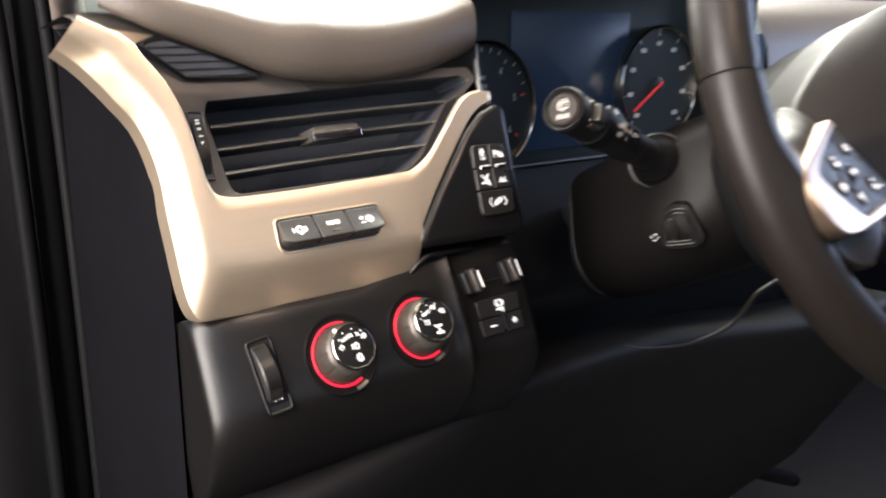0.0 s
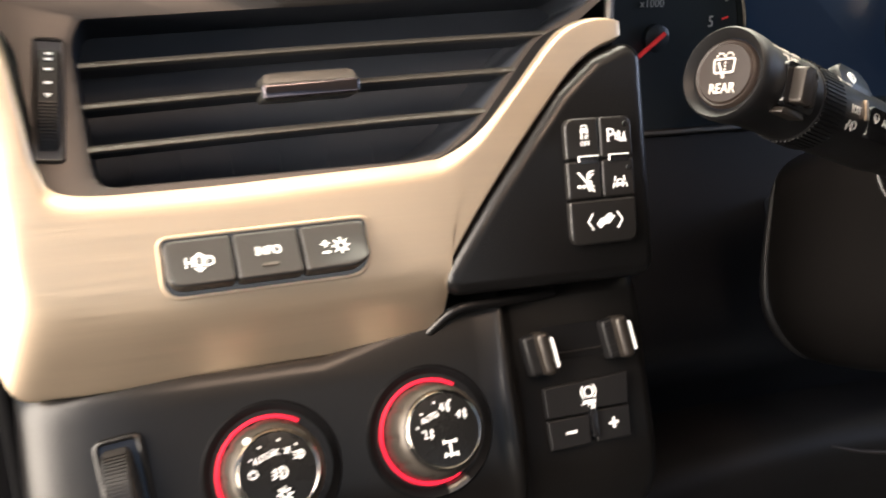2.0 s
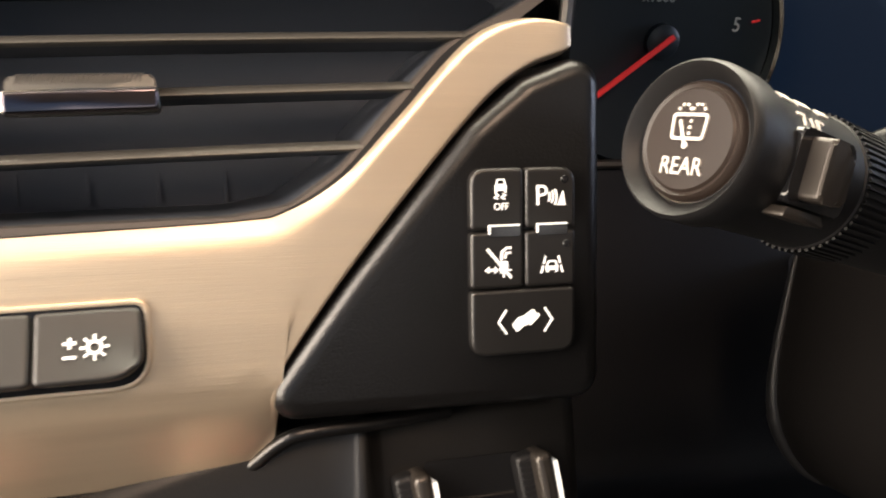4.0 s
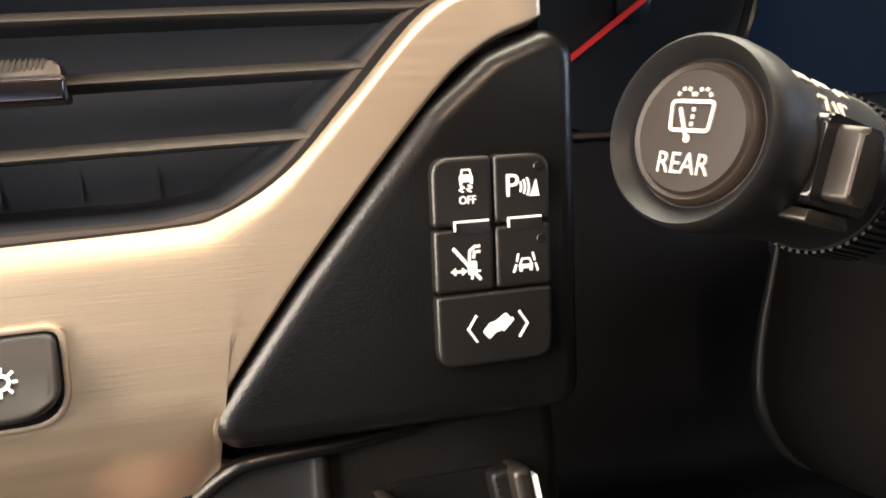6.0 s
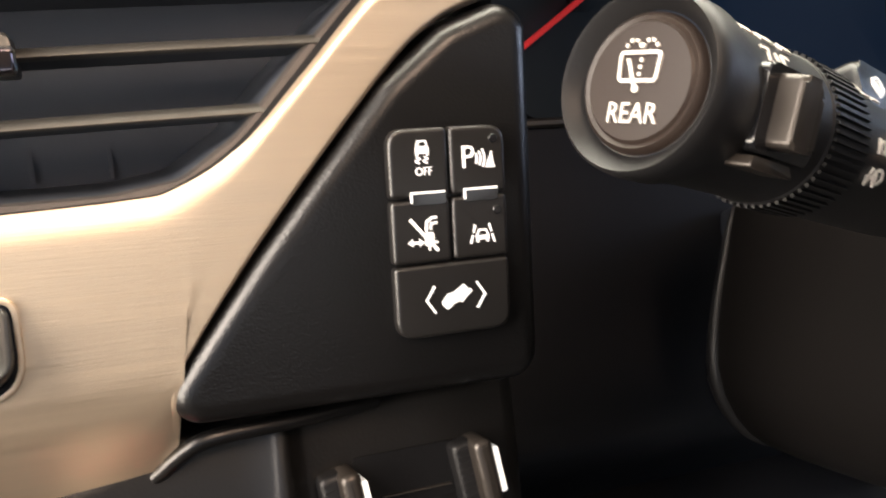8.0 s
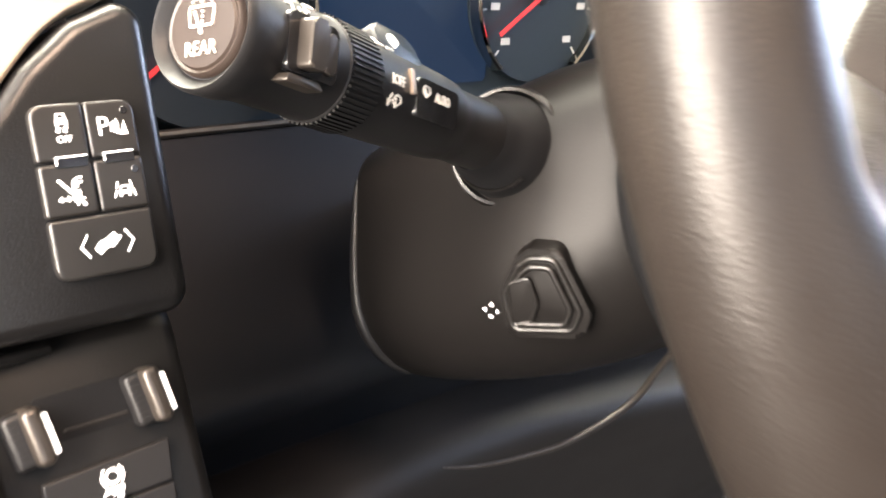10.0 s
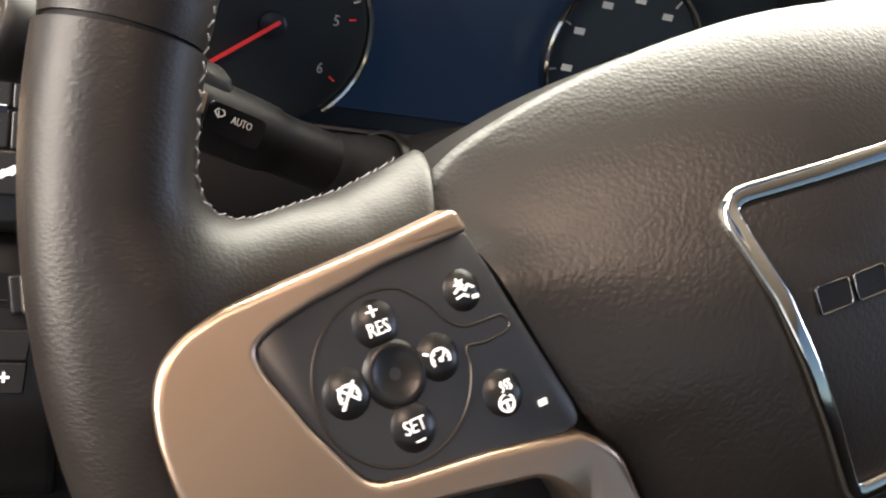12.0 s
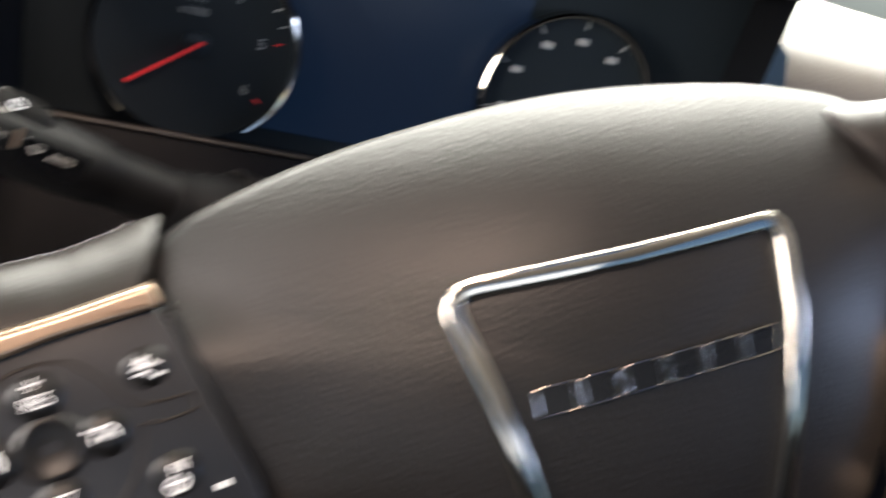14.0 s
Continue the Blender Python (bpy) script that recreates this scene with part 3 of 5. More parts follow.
vent = thing("air_vent", DASH.copy(), "black air vent with three slats and chrome-tipped slider", "air vent")
OPENING = [(-0.1655, 0.0735), (-0.1690, 0.0655), (-0.1660, 0.0185), (-0.0640, 0.0200), (-0.0500, 0.0222), (-0.0370, 0.0310), (-0.0230, 0.0465), (-0.0070, 0.0625), (0.0080, 0.0700), (0.0224, 0.0780), (0.0150, 0.0815)]


def vent_surround(face=True):
    """The dark satin frame that holds slats, thumbwheel and the upper vent."""
    inner = rounded(OPENING, [0.004, 0.02, 0.007, 0.02, 0.01, 0.02, 0.02, 0.02, 0.01, 0.002, 0.002], 4)
    outer = rounded([(-0.1770, 0.115), (-0.2100, 0.106), (-0.1850, 0.064), (-0.1800, 0.0145), (-0.062, 0.016), (-0.046, 0.0195), (-0.033, 0.0285), (-0.019, 0.0440), (-0.0035, 0.0600), (0.012, 0.068), (0.028, 0.079), (0.024, 0.088), (-0.110, 0.086), (-0.1200, 0.0900)],
                    [0.004, 0.004, 0.02, 0.007, 0.02, 0.01, 0.02, 0.02, 0.02, 0.01, 0.004, 0.004, 0.004, 0.004], 4)
    bm = bmesh.new()
    mid = Vector((-0.07, 0.05))

    # rays from the middle of the vent pair the two loops
    def meet(loop, ang):
        d = Vector((math.cos(ang), math.sin(ang)))
        best = None
        pts = [Vector(p) for p in loop]
        for i in range(len(pts)):
            a, b = pts[i] - mid, pts[(i + 1) % len(pts)] - mid
            ca, cb = d.x * a.y - d.y * a.x, d.x * b.y - d.y * b.x
            if ca * cb <= 0 and abs(ca - cb) > 1e-12:
                p = a.lerp(b, ca / (ca - cb))
                if p.dot(d) > 0 and (best is None or p.dot(d) > best):
                    best = p.dot(d)
        return mid + d * (best or 0.05)

    angles = sorted({math.atan2(p[1] - mid.y, p[0] - mid.x) for p in inner + outer})
    rings = [[], [], [], []]
    for ang in angles:
        i, o = meet(inner, ang), meet(outer, ang)
        if (o - mid).length < (i - mid).length + 0.0015:
            o = i + (i - mid).normalized() * 0.0015
        rings[0].append(bm.verts.new((i.x, i.y, recess(i.y) - (0.0030 if face else 0.070))))
        rings[1].append(bm.verts.new((i.x, i.y, recess(i.y) - (0.0012 if face else 0.0029))))
        m = i.lerp(o, 0.12)
        rings[2].append(bm.verts.new((m.x, m.y, recess(m.y))))
        rings[3].append(bm.verts.new((o.x, o.y, recess(o.y))))
    n = len(angles)
    for a, b in zip(rings, rings[1:]) if face else [rings[:2]]:
        for i in range(n):
            bm.faces.new((a[i], a[(i + 1) % n], b[(i + 1) % n], b[i]))
    return bm


part("surround", vent_surround(), SATIN_DARK, vent, "dark satin frame", DASH, 50)
part("throat", vent_surround(False), VOID, vent, "", DASH, 50)
part("duct", box(-0.175, 0.028, 0.010, 0.088, -0.066, -0.060), VOID, vent, "", DASH)
for s, s_right, right in ((0.0580, 0.0643, 0.0), (0.0446, 0.0508, -0.0165), (0.0307, 0.0359, -0.0295)):
    # a slat is a bent blade: thin front lip coloured as lit, sloping top behind
    sec = [(0.0, -0.0006), (0.0, 0.0006), (-0.003, 0.0004), (-0.016, -0.0012), (-0.0165, -0.0020), (-0.003, -0.0010)]
    rows, nose = [], []
    ends = (-0.1672, right + 0.004)
    for f in np.linspace(0, 1, 14):
        x = ends[0] + (ends[1] - ends[0]) * f
        mid = s + (s_right - s) * f + 0.0005 * math.sin(math.pi * f)
        rows.append([(x, mid + h, recess(s) + d - 0.002) for d, h in sec + sec[:1]])
        nose.append(Vector((x, mid, recess(s) - 0.0018)))
    slat = part("slat", sheet(rows), VOID, vent, "", DASH, 30)
    lip = [(-0.0030, -0.0012), (0.0002, -0.0010), (0.0008, -0.0005), (0.0006, 0.0001), (-0.0006, 0.0010), (-0.0034, 0.0016), (-0.0060, 0.0016), (-0.0030, -0.0012)]
    part("slat_lip", sheet([[(p.x, p.y + h, p.z + d) for d, h in lip] for p in nose]), SLAT, slat, "satin front lip, coloured brighter as the lit part", DASH, 60)
for k in range(9):
    # upright guide blades behind the slats
    x = -0.152 + 0.0185 * k
    top = 0.076
    base = 0.021 if x < -0.055 else 0.021 + (x + 0.055) * 1.05
    if base > top - 0.01:
        continue
    out = [(-0.0535, base), (-0.062, base), (-0.062, top), (-0.0535, top)]
    bm = bmesh.new()
    quad = [(d + recess(s) * 0.6, s) for d, s in out]
    left, right = ([bm.verts.new((x + w + 0.10 * (d + 0.03), s, d)) for d, s in quad] for w in (-0.0005, 0.0005))
    bm.faces.new(left)
    bm.faces.new(right[::-1])
    for i in range(4):
        bm.faces.new((left[i], left[(i + 1) % 4], right[(i + 1) % 4], right[i]))
    part("guide_blade", bm, VOID, vent, "", DASH, 30)
SLIDE = DASH @ Matrix.Translation((-0.0948, 0.0478, recess(0.0475) + 0.001)) @ Matrix.Rotation(radians(1.5), 4, "Z")
slider = part("slider", plate(rounded([(-0.0165, -0.0038), (0.0165, -0.0038), (0.0155, 0.0046), (-0.0155, 0.0046)], 0.0012), -0.012, 0.0042, 0.0014, 3, lambda a, b: -0.42 * max(0.0, b - 0.0006)), SLAT, vent, "smoked satin slider", SLIDE)
part("chrome_strip", plate(rounded([(-0.0163, -0.0040), (0.0163, -0.0036), (0.0163, 0.0014), (-0.0163, 0.0010)], 0.0010, 3), 0.0026, 0.0056, 0.0016, 4), CHROME_REFLECTION, slider, "faceted chrome strip with a dark reflection in its colour", SLIDE)
part("strip_edge", sweep([Vector((x, y, 0.0046)) for x, y in rounded([(-0.0163, -0.0040), (0.0163, -0.0036), (0.0163, 0.0014), (-0.0163, 0.0010)], 0.0010, 3)], oval(0.0004, 0.0004, 8), closed=True), KNOB_RIM, slider, "chrome edge", SLIDE)
for k in range(26):
    x = -0.0133 + 0.00104 * k
    part("ridge", plate([(x - 0.0006, 0.0026), (x - 0.00015, 0.0026), (x + 0.0006, 0.0050), (x + 0.00015, 0.0050)], 0.0012, 0.0031), SLAT, slider, "", SLIDE)

THUMB = DASH @ Matrix.Translation((-0.1766, 0.0475, recess(0.048) + 0.0003)) @ Matrix.Rotation(radians(-5), 4, "Z") @ Matrix.Rotation(-math.atan(0.26), 4, "X")
R_T, T_MID = 0.050, THUMB @ Matrix.Translation((0, 0, -0.0470))
part("slot", plate(rrect(0.0084, 0.0396, 0.0015), -0.003, 0.0002), VOID, vent, "", THUMB)
prof = [(R_T - 0.006, -0.0034), (R_T - 0.0006, -0.0034), (R_T, -0.0028), (R_T, 0.0028), (R_T - 0.0006, 0.0034), (R_T - 0.006, 0.0034)]
thumb = part("thumbwheel", lathe(prof, 60, 155, 50), PLASTIC, vent, "black ribbed thumbwheel", T_MID @ Matrix.Rotation(radians(90), 4, "Y"))
for k in range(15):
    a = (0.0308 + 0.00105 * k - 0.0475) / R_T
    part("rib", box(-0.0028, 0.0028, -0.00030, 0.00030, R_T - 0.0003, R_T + 0.0005), PLASTIC_LOWER, thumb, "", T_MID @ Matrix.Rotation(-a, 4, "X"))
for k, (w, s) in enumerate(((2.0, 0.0478), (2.2, 0.0519), (2.2, 0.0566), (2.2, 0.0603), (2.0, 0.0625))):
    mark = [(-w / 2, -0.35), (w / 2, -0.35), (w / 2, 0.35), (-w / 2, 0.35)] if k else [(-w / 2, 0.5), (0, -0.9), (w / 2, 0.5)]
    symbol(thumb, T_MID @ Matrix.Rotation(-(s - 0.0475) / R_T, 4, "X") @ Matrix.Translation((0, 0, R_T + 0.0003)), fills=[mark], name="mark")
part("wheel_slot", sweep([Vector((x, y, 0)) for x, y in rrect(0.0086, 0.0400, 0.0015)], oval(0.0007, 0.0012, 8), closed=True), SATIN_DARK, vent, "", THUMB)

# ---- small side window vent above it ----
upper = thing("side_window_vent", DASH.copy(), "small three-cornered black vent above the air vent", "air vent")
TRI = [(-0.1985, 0.1062), (-0.1750, 0.0868), (-0.1270, 0.0850), (-0.1560, 0.0985), (-0.1830, 0.1088)]
part("opening", plate(rounded(TRI, 0.002, 3), -0.032, -0.0228, 0.0), VOID, upper, "", DASH)
for k in range(5):
    s = 0.0872 + 0.0042 * k
    x0, x1 = -0.1752 - 1.1 * (s - 0.0868), -0.1290 - 1.95 * (s - 0.0850)
    part("slat", box(x0, x1, s - 0.0003, s + 0.0003, -0.030, -0.0218), PLASTIC_LOWER, upper, "", DASH)
part("frame", sweep([Vector((x, y, -0.0222)) for x, y in rounded(TRI, 0.003, 3)], oval(0.0007, 0.0007, 8), closed=True), PLASTIC_LOWER, upper, "", DASH)


# ---- row of three buttons in the trim panel ----
BAR = frame_of(dash(-0.1166, -0.0068, 0.0), (1, 0, 0.015), D_UP)
bar = thing("button_bar", BAR, "row of three charcoal buttons in the champagne trim", "buttons")
well = rounded([(-0.0328, -0.0104), (0.0338, -0.0104), (0.0338, 0.0088), (-0.0328, 0.0088)], [0.0062, 0.0082, 0.0032, 0.0032], 6)
part("well", plate(well, -0.010, 0.0007), GLOSS, bar, "", BAR)
part("well_rim", sweep([Vector((x, y, 0.0004)) for x, y in well], oval(0.0007, 0.0006, 8), closed=True), SATIN, bar, "thin champagne rim", BAR)


def push_button(name, outline, height, parent, m, bevel=0.0012, mat=None, label=""):
    return part(name, pillow(outline, -0.006, height, bevel, lambda a, b: 0.0, 4), mat or BUTTON, parent, label, m, 50)


WEDGE = 0.50


def wedge(a, b):
    """The keys lean out towards their lower edge."""
    return WEDGE * (0.0080 - b)


for k, x in enumerate((-0.0213, 0.0, 0.0213)):
    w = 0.0209
    corner = [0.0060 if k == 0 else 0.0018, 0.0078 if k == 2 else 0.0018, 0.0026 if k == 2 else 0.0017, 0.0030 if k == 0 else 0.0017]
    e = w / 2 + (0.0010 if k == 2 else 0.0)
    shape = rounded([(-w / 2, -0.0096), (e, -0.0096), (e, 0.0080), (-w / 2, 0.0080)], corner, 6)
    bm = pillow(shape, -0.012, 0.0012, 0.0012, wedge, 5)
    for v in bm.verts:
        # the underside slopes back in below the face
        v.co.y += 0.36 * max(0.0, v.co.z) * min(1.0, max(0.0, (-0.001 - v.co.y) / 0.006))
    b = part("button", bm, BAR_BUTTON, bar, "", at(BAR, x), 50)
    face = at(BAR, x, 0.0006, 0.0060) @ Matrix.Rotation(-math.atan(0.646), 4, "X")
    if k == 0:
        lettering("HUD", 0.0050, b, at(face, 0, 0), squash=0.85)
        symbol(b, face, fills=[[(-1.7, 2.0), (1.7, 2.0), (0, 3.4)], [(-1.7, -2.0), (0, -3.4), (1.7, -2.0)]])
    elif k == 1:
        lettering("INFO", 0.0044, b, at(face, 0, 0.0012), squash=0.82)
        part("indicator", plate(rrect(0.0050, 0.0010, 0.0004, 0, -0.0036), -0.0002, 0.0003), GUNMETAL, b, "", face)
    else:
        sun_x = 1.9
        rays = [([(sun_x + 1.9 * math.cos(a), 1.9 * math.sin(a)), (sun_x + 2.9 * math.cos(a), 2.9 * math.sin(a))], 0.5, False) for a in (i * math.pi / 4 for i in range(8))]
        symbol(b, face, strokes=rays + [(arc(sun_x, 0, 1.4, 0, 330, 11), 0.62, True), ([(-4.4, 1.2), (-1.8, 1.2)], 0.62, False), ([(-3.1, 0.0), (-3.1, 2.4)], 0.62, False), ([(-4.4, -2.0), (-1.8, -2.0)], 0.62, False)])

# ---- bank of five switches ----
BANK = frame_of(dash(0.0050, 0.0073, 0.0), (1, 0, 0), D_UP)
bank = thing("switch_bank", BANK, "bank of five black push switches with white signs", "switches")
part("socket", sweep([Vector((x, y, 0.0003)) for x, y in rrect(0.0300, 0.0488, 0.0050, 0.0006, -0.0004)], oval(0.0005, 0.0007, 8), closed=True), PLASTIC, bank, "", BANK)
part("well", plate(rrect(0.0290, 0.0478, 0.0046, 0.0006, -0.0004), -0.008, 0.0004), GLOSS, bank, "", BANK)


def bank_switch(x0, x1, y0, y1, corner):
    shape = rounded([(x0, y0), (x1, y0), (x1, y1), (x0, y1)], corner, 5)
    return push_button("switch", shape, 0.0036, bank, BANK, 0.0009)


G = 0.00022
stab = bank_switch(-0.0136, 0.0002 - G, 0.0077 + G, 0.0228, [0.0012, 0.0012, 0.0012, 0.0040])
park = bank_switch(0.0002 + G, 0.0136, 0.0077 + G, 0.0228, [0.0012, 0.0012, 0.0040, 0.0012])
trac = bank_switch(-0.0136, 0.0002 - G, -0.0066 + G, 0.0077 - G, [0.0012] * 4)
lane = bank_switch(0.0002 + G, 0.0136, -0.0066 + G, 0.0077 - G, [0.0012] * 4)
pedal = bank_switch(-0.0136, 0.0136, -0.0230, -0.0066 - G, [0.0042, 0.0042, 0.0012, 0.0012])
FACE = at(BANK, 0, 0, 0.00365)
for owner, x in ((stab, -0.0052), (park, 0.0072)):
    tab = part("indicator_tab", plate(rrect(0.0082, 0.0030, 0.0003, x, 0.0079), 0.0020, 0.0040, 0.0003, 1), GLOSS, owner, "", BANK)
    symbol(tab, at(BANK, x, 0.0079, 0.0041), strokes=[([(-3.9, -0.9), (-3.9, 1.15), (3.9, 1.15)], 0.42, False)], name="indicator")
f = at(FACE, -0.0060, 0.0182)
symbol(stab, f, mm=0.00080, fills=[rounded([(-1.9, -1.0), (1.9, -1.0), (1.9, 0.5), (1.4, 1.0), (-1.4, 1.0), (-1.9, 0.5)], 0.3, 2), [(-1.8, -1.6), (-1.1, -1.6), (-1.1, -1.0), (-1.8, -1.0)], [(1.1, -1.6), (1.8, -1.6), (1.8, -1.0), (1.1, -1.0)]], strokes=[([(-1.4, 0.9), (-1.05, 2.3), (1.05, 2.3), (1.4, 0.9)], 0.45, False)] + [(smooth_path([(x, -1.9), (x + 1.0, -2.4), (x - 0.2, -3.0), (x + 0.9, -3.6)], 4), 0.45, False) for x in (-1.7, 0.5)])
lettering("OFF", 0.0025, stab, at(FACE, -0.0058, 0.0135), squash=0.9)
lettering("P", 0.0071, park, at(FACE, 0.0045, 0.0158), squash=0.95)
symbol(park, at(FACE, 0.0062, 0.0156), mm=0.00082, strokes=[(arc(-2.4, 0, 3.0 + 1.1 * i, -27, 27, 5), 0.48, False) for i in range(3)], fills=[[(3.2, -2.2), (5.6, -2.2), (4.9, 1.8)], [(3.0, -2.6), (5.8, -2.6), (5.8, -2.2), (3.0, -2.2)]])
f = at(FACE, -0.0065, -0.0002)
symbol(trac, f, mm=0.00095, strokes=[([(-3.2, 3.8), (3.3, -3.8)], 0.75, False), ([(0.6, 0.8), (0.8, 3.0), (2.0, 3.9), (3.3, 3.9)], 0.6, False), ([(1.6, 1.2), (1.9, 2.6), (3.3, 2.7)], 0.55, False), ([(-3.3, -1.6), (-0.6, -1.6)], 0.6, False), ([(1.2, -3.6), (1.2, -1.8), (3.3, -1.8)], 0.5, False)],
       fills=[[(-3.9, -1.6), (-2.7, -0.7), (-2.7, -2.5)], [(0.0, -1.6), (-1.2, -0.7), (-1.2, -2.5)], rounded([(0.2, -2.6), (2.4, -2.6), (2.4, 0.6), (0.2, 0.6)], 0.6, 3)])
f = at(FACE, 0.0073, -0.0009)
symbol(lane, f, mm=0.00074, strokes=[([(-3.9, -3.0), (-3.1, -0.6)], 0.6, False), ([(-2.9, 0.2), (-2.3, 2.6)], 0.55, False), ([(3.9, -3.0), (3.1, -0.6)], 0.6, False), ([(2.9, 0.2), (2.3, 2.6)], 0.55, False), ([(-1.9, -0.9), (-1.2, 0.9), (1.2, 0.9), (1.9, -0.9)], 0.5, False)],
       fills=[[(-2.2, -2.0), (2.2, -2.0), (2.2, -0.7), (-2.2, -0.7)], [(-2.0, -2.8), (-1.2, -2.8), (-1.2, -2.0), (-2.0, -2.0)], [(1.2, -2.8), (2.0, -2.8), (2.0, -2.0), (1.2, -2.0)]])
f = at(FACE, 0.0003, -0.0147)
symbol(pedal, f, strokes=[([(-5.0, 3.0), (-7.0, 0.0), (-5.0, -3.0)], 0.5, False), ([(5.0, 3.0), (7.0, 0.0), (5.0, -3.0)], 0.5, False), ([(1.0, -1.0), (3.6, 1.5)], 0.8, False)],
       fills=[rounded([(-3.6, -0.9), (-2.2, -2.7), (-0.6, -1.3), (0.6, -1.0), (3.0, 1.7), (1.9, 2.9), (-0.6, 1.2), (-2.0, 1.0)], 0.5, 3)])
for owner, x, y in ((park, 0.0106, 0.0198), (lane, 0.0110, 0.0040)):
    part("telltale", lathe([(0.0, 0.0), (0.0009, 0.0), (0.0010, 0.0002), (0.0009, 0.0003), (0.0, 0.0003)], 14), GLOSS, owner, "", at(FACE, x, y))


# ---- rotary knobs ----
def rotary(x, s, name, label):
    base = at(LOWER, x, s)
    m = base @ Matrix.Rotation(radians(-8), 4, "X")
    k = thing(name, base, label, "rotary knob", "rotary knobs on the lower panel")
    part("collar", lathe([(0.0238, -0.010), (0.0238, -0.0004), (0.0228, 0.0010), (0.0208, 0.0005), (0.0190, -0.0012), (0.0, -0.0012)], 56), RUBBER, k, "black bezel ring", base)
    part("light_ring", lathe([(0.0187, -0.0012), (0.0188, 0.0003), (0.0183, 0.0010), (0.0176, 0.0008), (0.0172, -0.0012)], 48, 56, 243), LED_RED, k, "glowing red ring", base)
    # a metal arc is added to draw the reflection on the collar
    part("ring_gleam", lathe([(0.0192, -0.0006), (0.0198, 0.0004), (0.0212, 0.0012), (0.0226, 0.0012)], 14, -80, 22), GUNMETAL, k, "pale arc in place of a reflection on the collar", base)
    # tapered grip with shallow flutes and a rounded shoulder
    bm = lathe([(0.0168, -0.004), (0.0170, 0.0015), (0.0165, 0.007), (0.0155, 0.0118), (0.0149, 0.0128), (0.0140, 0.0138), (0.0132, 0.0144), (0.0, 0.0144)], 120)
    for v in bm.verts:
        r = math.hypot(v.co.x, v.co.y)
        if r > 0.0142 and 0.001 < v.co.z < 0.0125:
            a = math.atan2(v.co.y, v.co.x)
            cut = 1 - 0.030 * max(0.0, math.cos(10 * a)) ** 10
            v.co.x, v.co.y = v.co.x * cut, v.co.y * cut
    grip = part("grip", bm, KNOB_GRIP, k, "smoked satin fluted grip", m, 35)
    part("chrome_rim", lathe([(0.0126, 0.0140), (0.0134, 0.0143), (0.0137, 0.0152), (0.0134, 0.0163), (0.0127, 0.0169), (0.0121, 0.0166), (0.0120, 0.0150)], 56), KNOB_RIM, k, "dark chrome rim", m)
    face = part("face", lathe([(0.0124, 0.0156), (0.0122, 0.0168), (0.006, 0.0174), (0.0, 0.0175)], 48), KNOB_FACE, k, "black face with white signs", m)
    return face, at(m, 0, 0, 0.0176) @ Matrix.Diagonal((0.92, 0.92, 1, 1)), m


lamp_face, f, m = rotary(-0.1211, -0.0086, "headlamp_knob", "round headlamp knob with a glowing red ring")
symbol(lamp_face, at(f, 0.0002, -0.0005), strokes=[(arc(0.4, 0, 2.0, -90, 90, 8), 0.45, False), ([(0.4, -2.0), (0.4, 2.0)], 0.45, False)] + [([(-0.6, y), (-2.6, y - 0.8)], 0.4, False) for y in (1.4, 0.2, -1.0)] + [([(-1.7, 1.6), (-1.2, 0.2), (-1.9, -1.6)], 0.35, False)])
symbol(lamp_face, at(f, 0.0010, -0.0078), strokes=[(arc(0, 0, 1.25, 0, 330, 11), 0.45, True)] + [([(1.7 * math.cos(a), 1.7 * math.sin(a)), (2.7 * math.cos(a), 2.7 * math.sin(a))], 0.5, False) for a in (i * math.pi / 4 for i in range(8))])
lettering("AUTO", 0.0031, lamp_face, at(f, -0.0050, 0.0052, 0, 18), squash=0.78)
symbol(lamp_face, at(f, -0.0088, 0.0004), strokes=[(arc(0, 0, 1.3, 120, 420, 12), 0.4, False), ([(0, 0.3), (0, 1.7)], 0.4, False)])
symbol(lamp_face, at(f, 0.0016, 0.0066), strokes=[(arc(-1.0, 0, 0.9, 90, 270, 6), 0.4, False), (arc(1.0, 0, 0.9, -90, 90, 6), 0.4, False)] + [([(-2.2, y), (-3.4, y * 1.4)], 0.35, False) for y in (0.7, 0, -0.7)] + [([(2.2, y), (3.2, y * 1.4)], 0.35, False) for y in (0.7, 0, -0.7)])
symbol(lamp_face, at(f, 0.0075, 0.0046), strokes=[(arc(0.2, 0, 1.4, -90, 90, 6), 0.4, False), ([(0.2, -1.4), (0.2, 1.4)], 0.4, False)] + [([(-0.5, y), (-1.9, y)], 0.35, False) for y in (1.0, 0, -1.0)])
symbol(lamp_face, f, fills=[[(10.6 * math.cos(a) + dx, 10.6 * math.sin(a) + dy) for dx, dy in ((-0.35, -0.35), (0.35, -0.35), (0.35, 0.35), (-0.35, 0.35))] for a in (radians(d) for d in (150, 122, 84, 50))], name="mark")
part("pointer", lathe([(0.0, 0.0), (0.0012, 0.0), (0.0011, 0.0007), (0.0, 0.0009)], 12), PRINT, lamp_face, "white dot", m @ Matrix.Rotation(radians(128), 4, "Z") @ Matrix.Translation((0.0138, 0, 0.0158)))

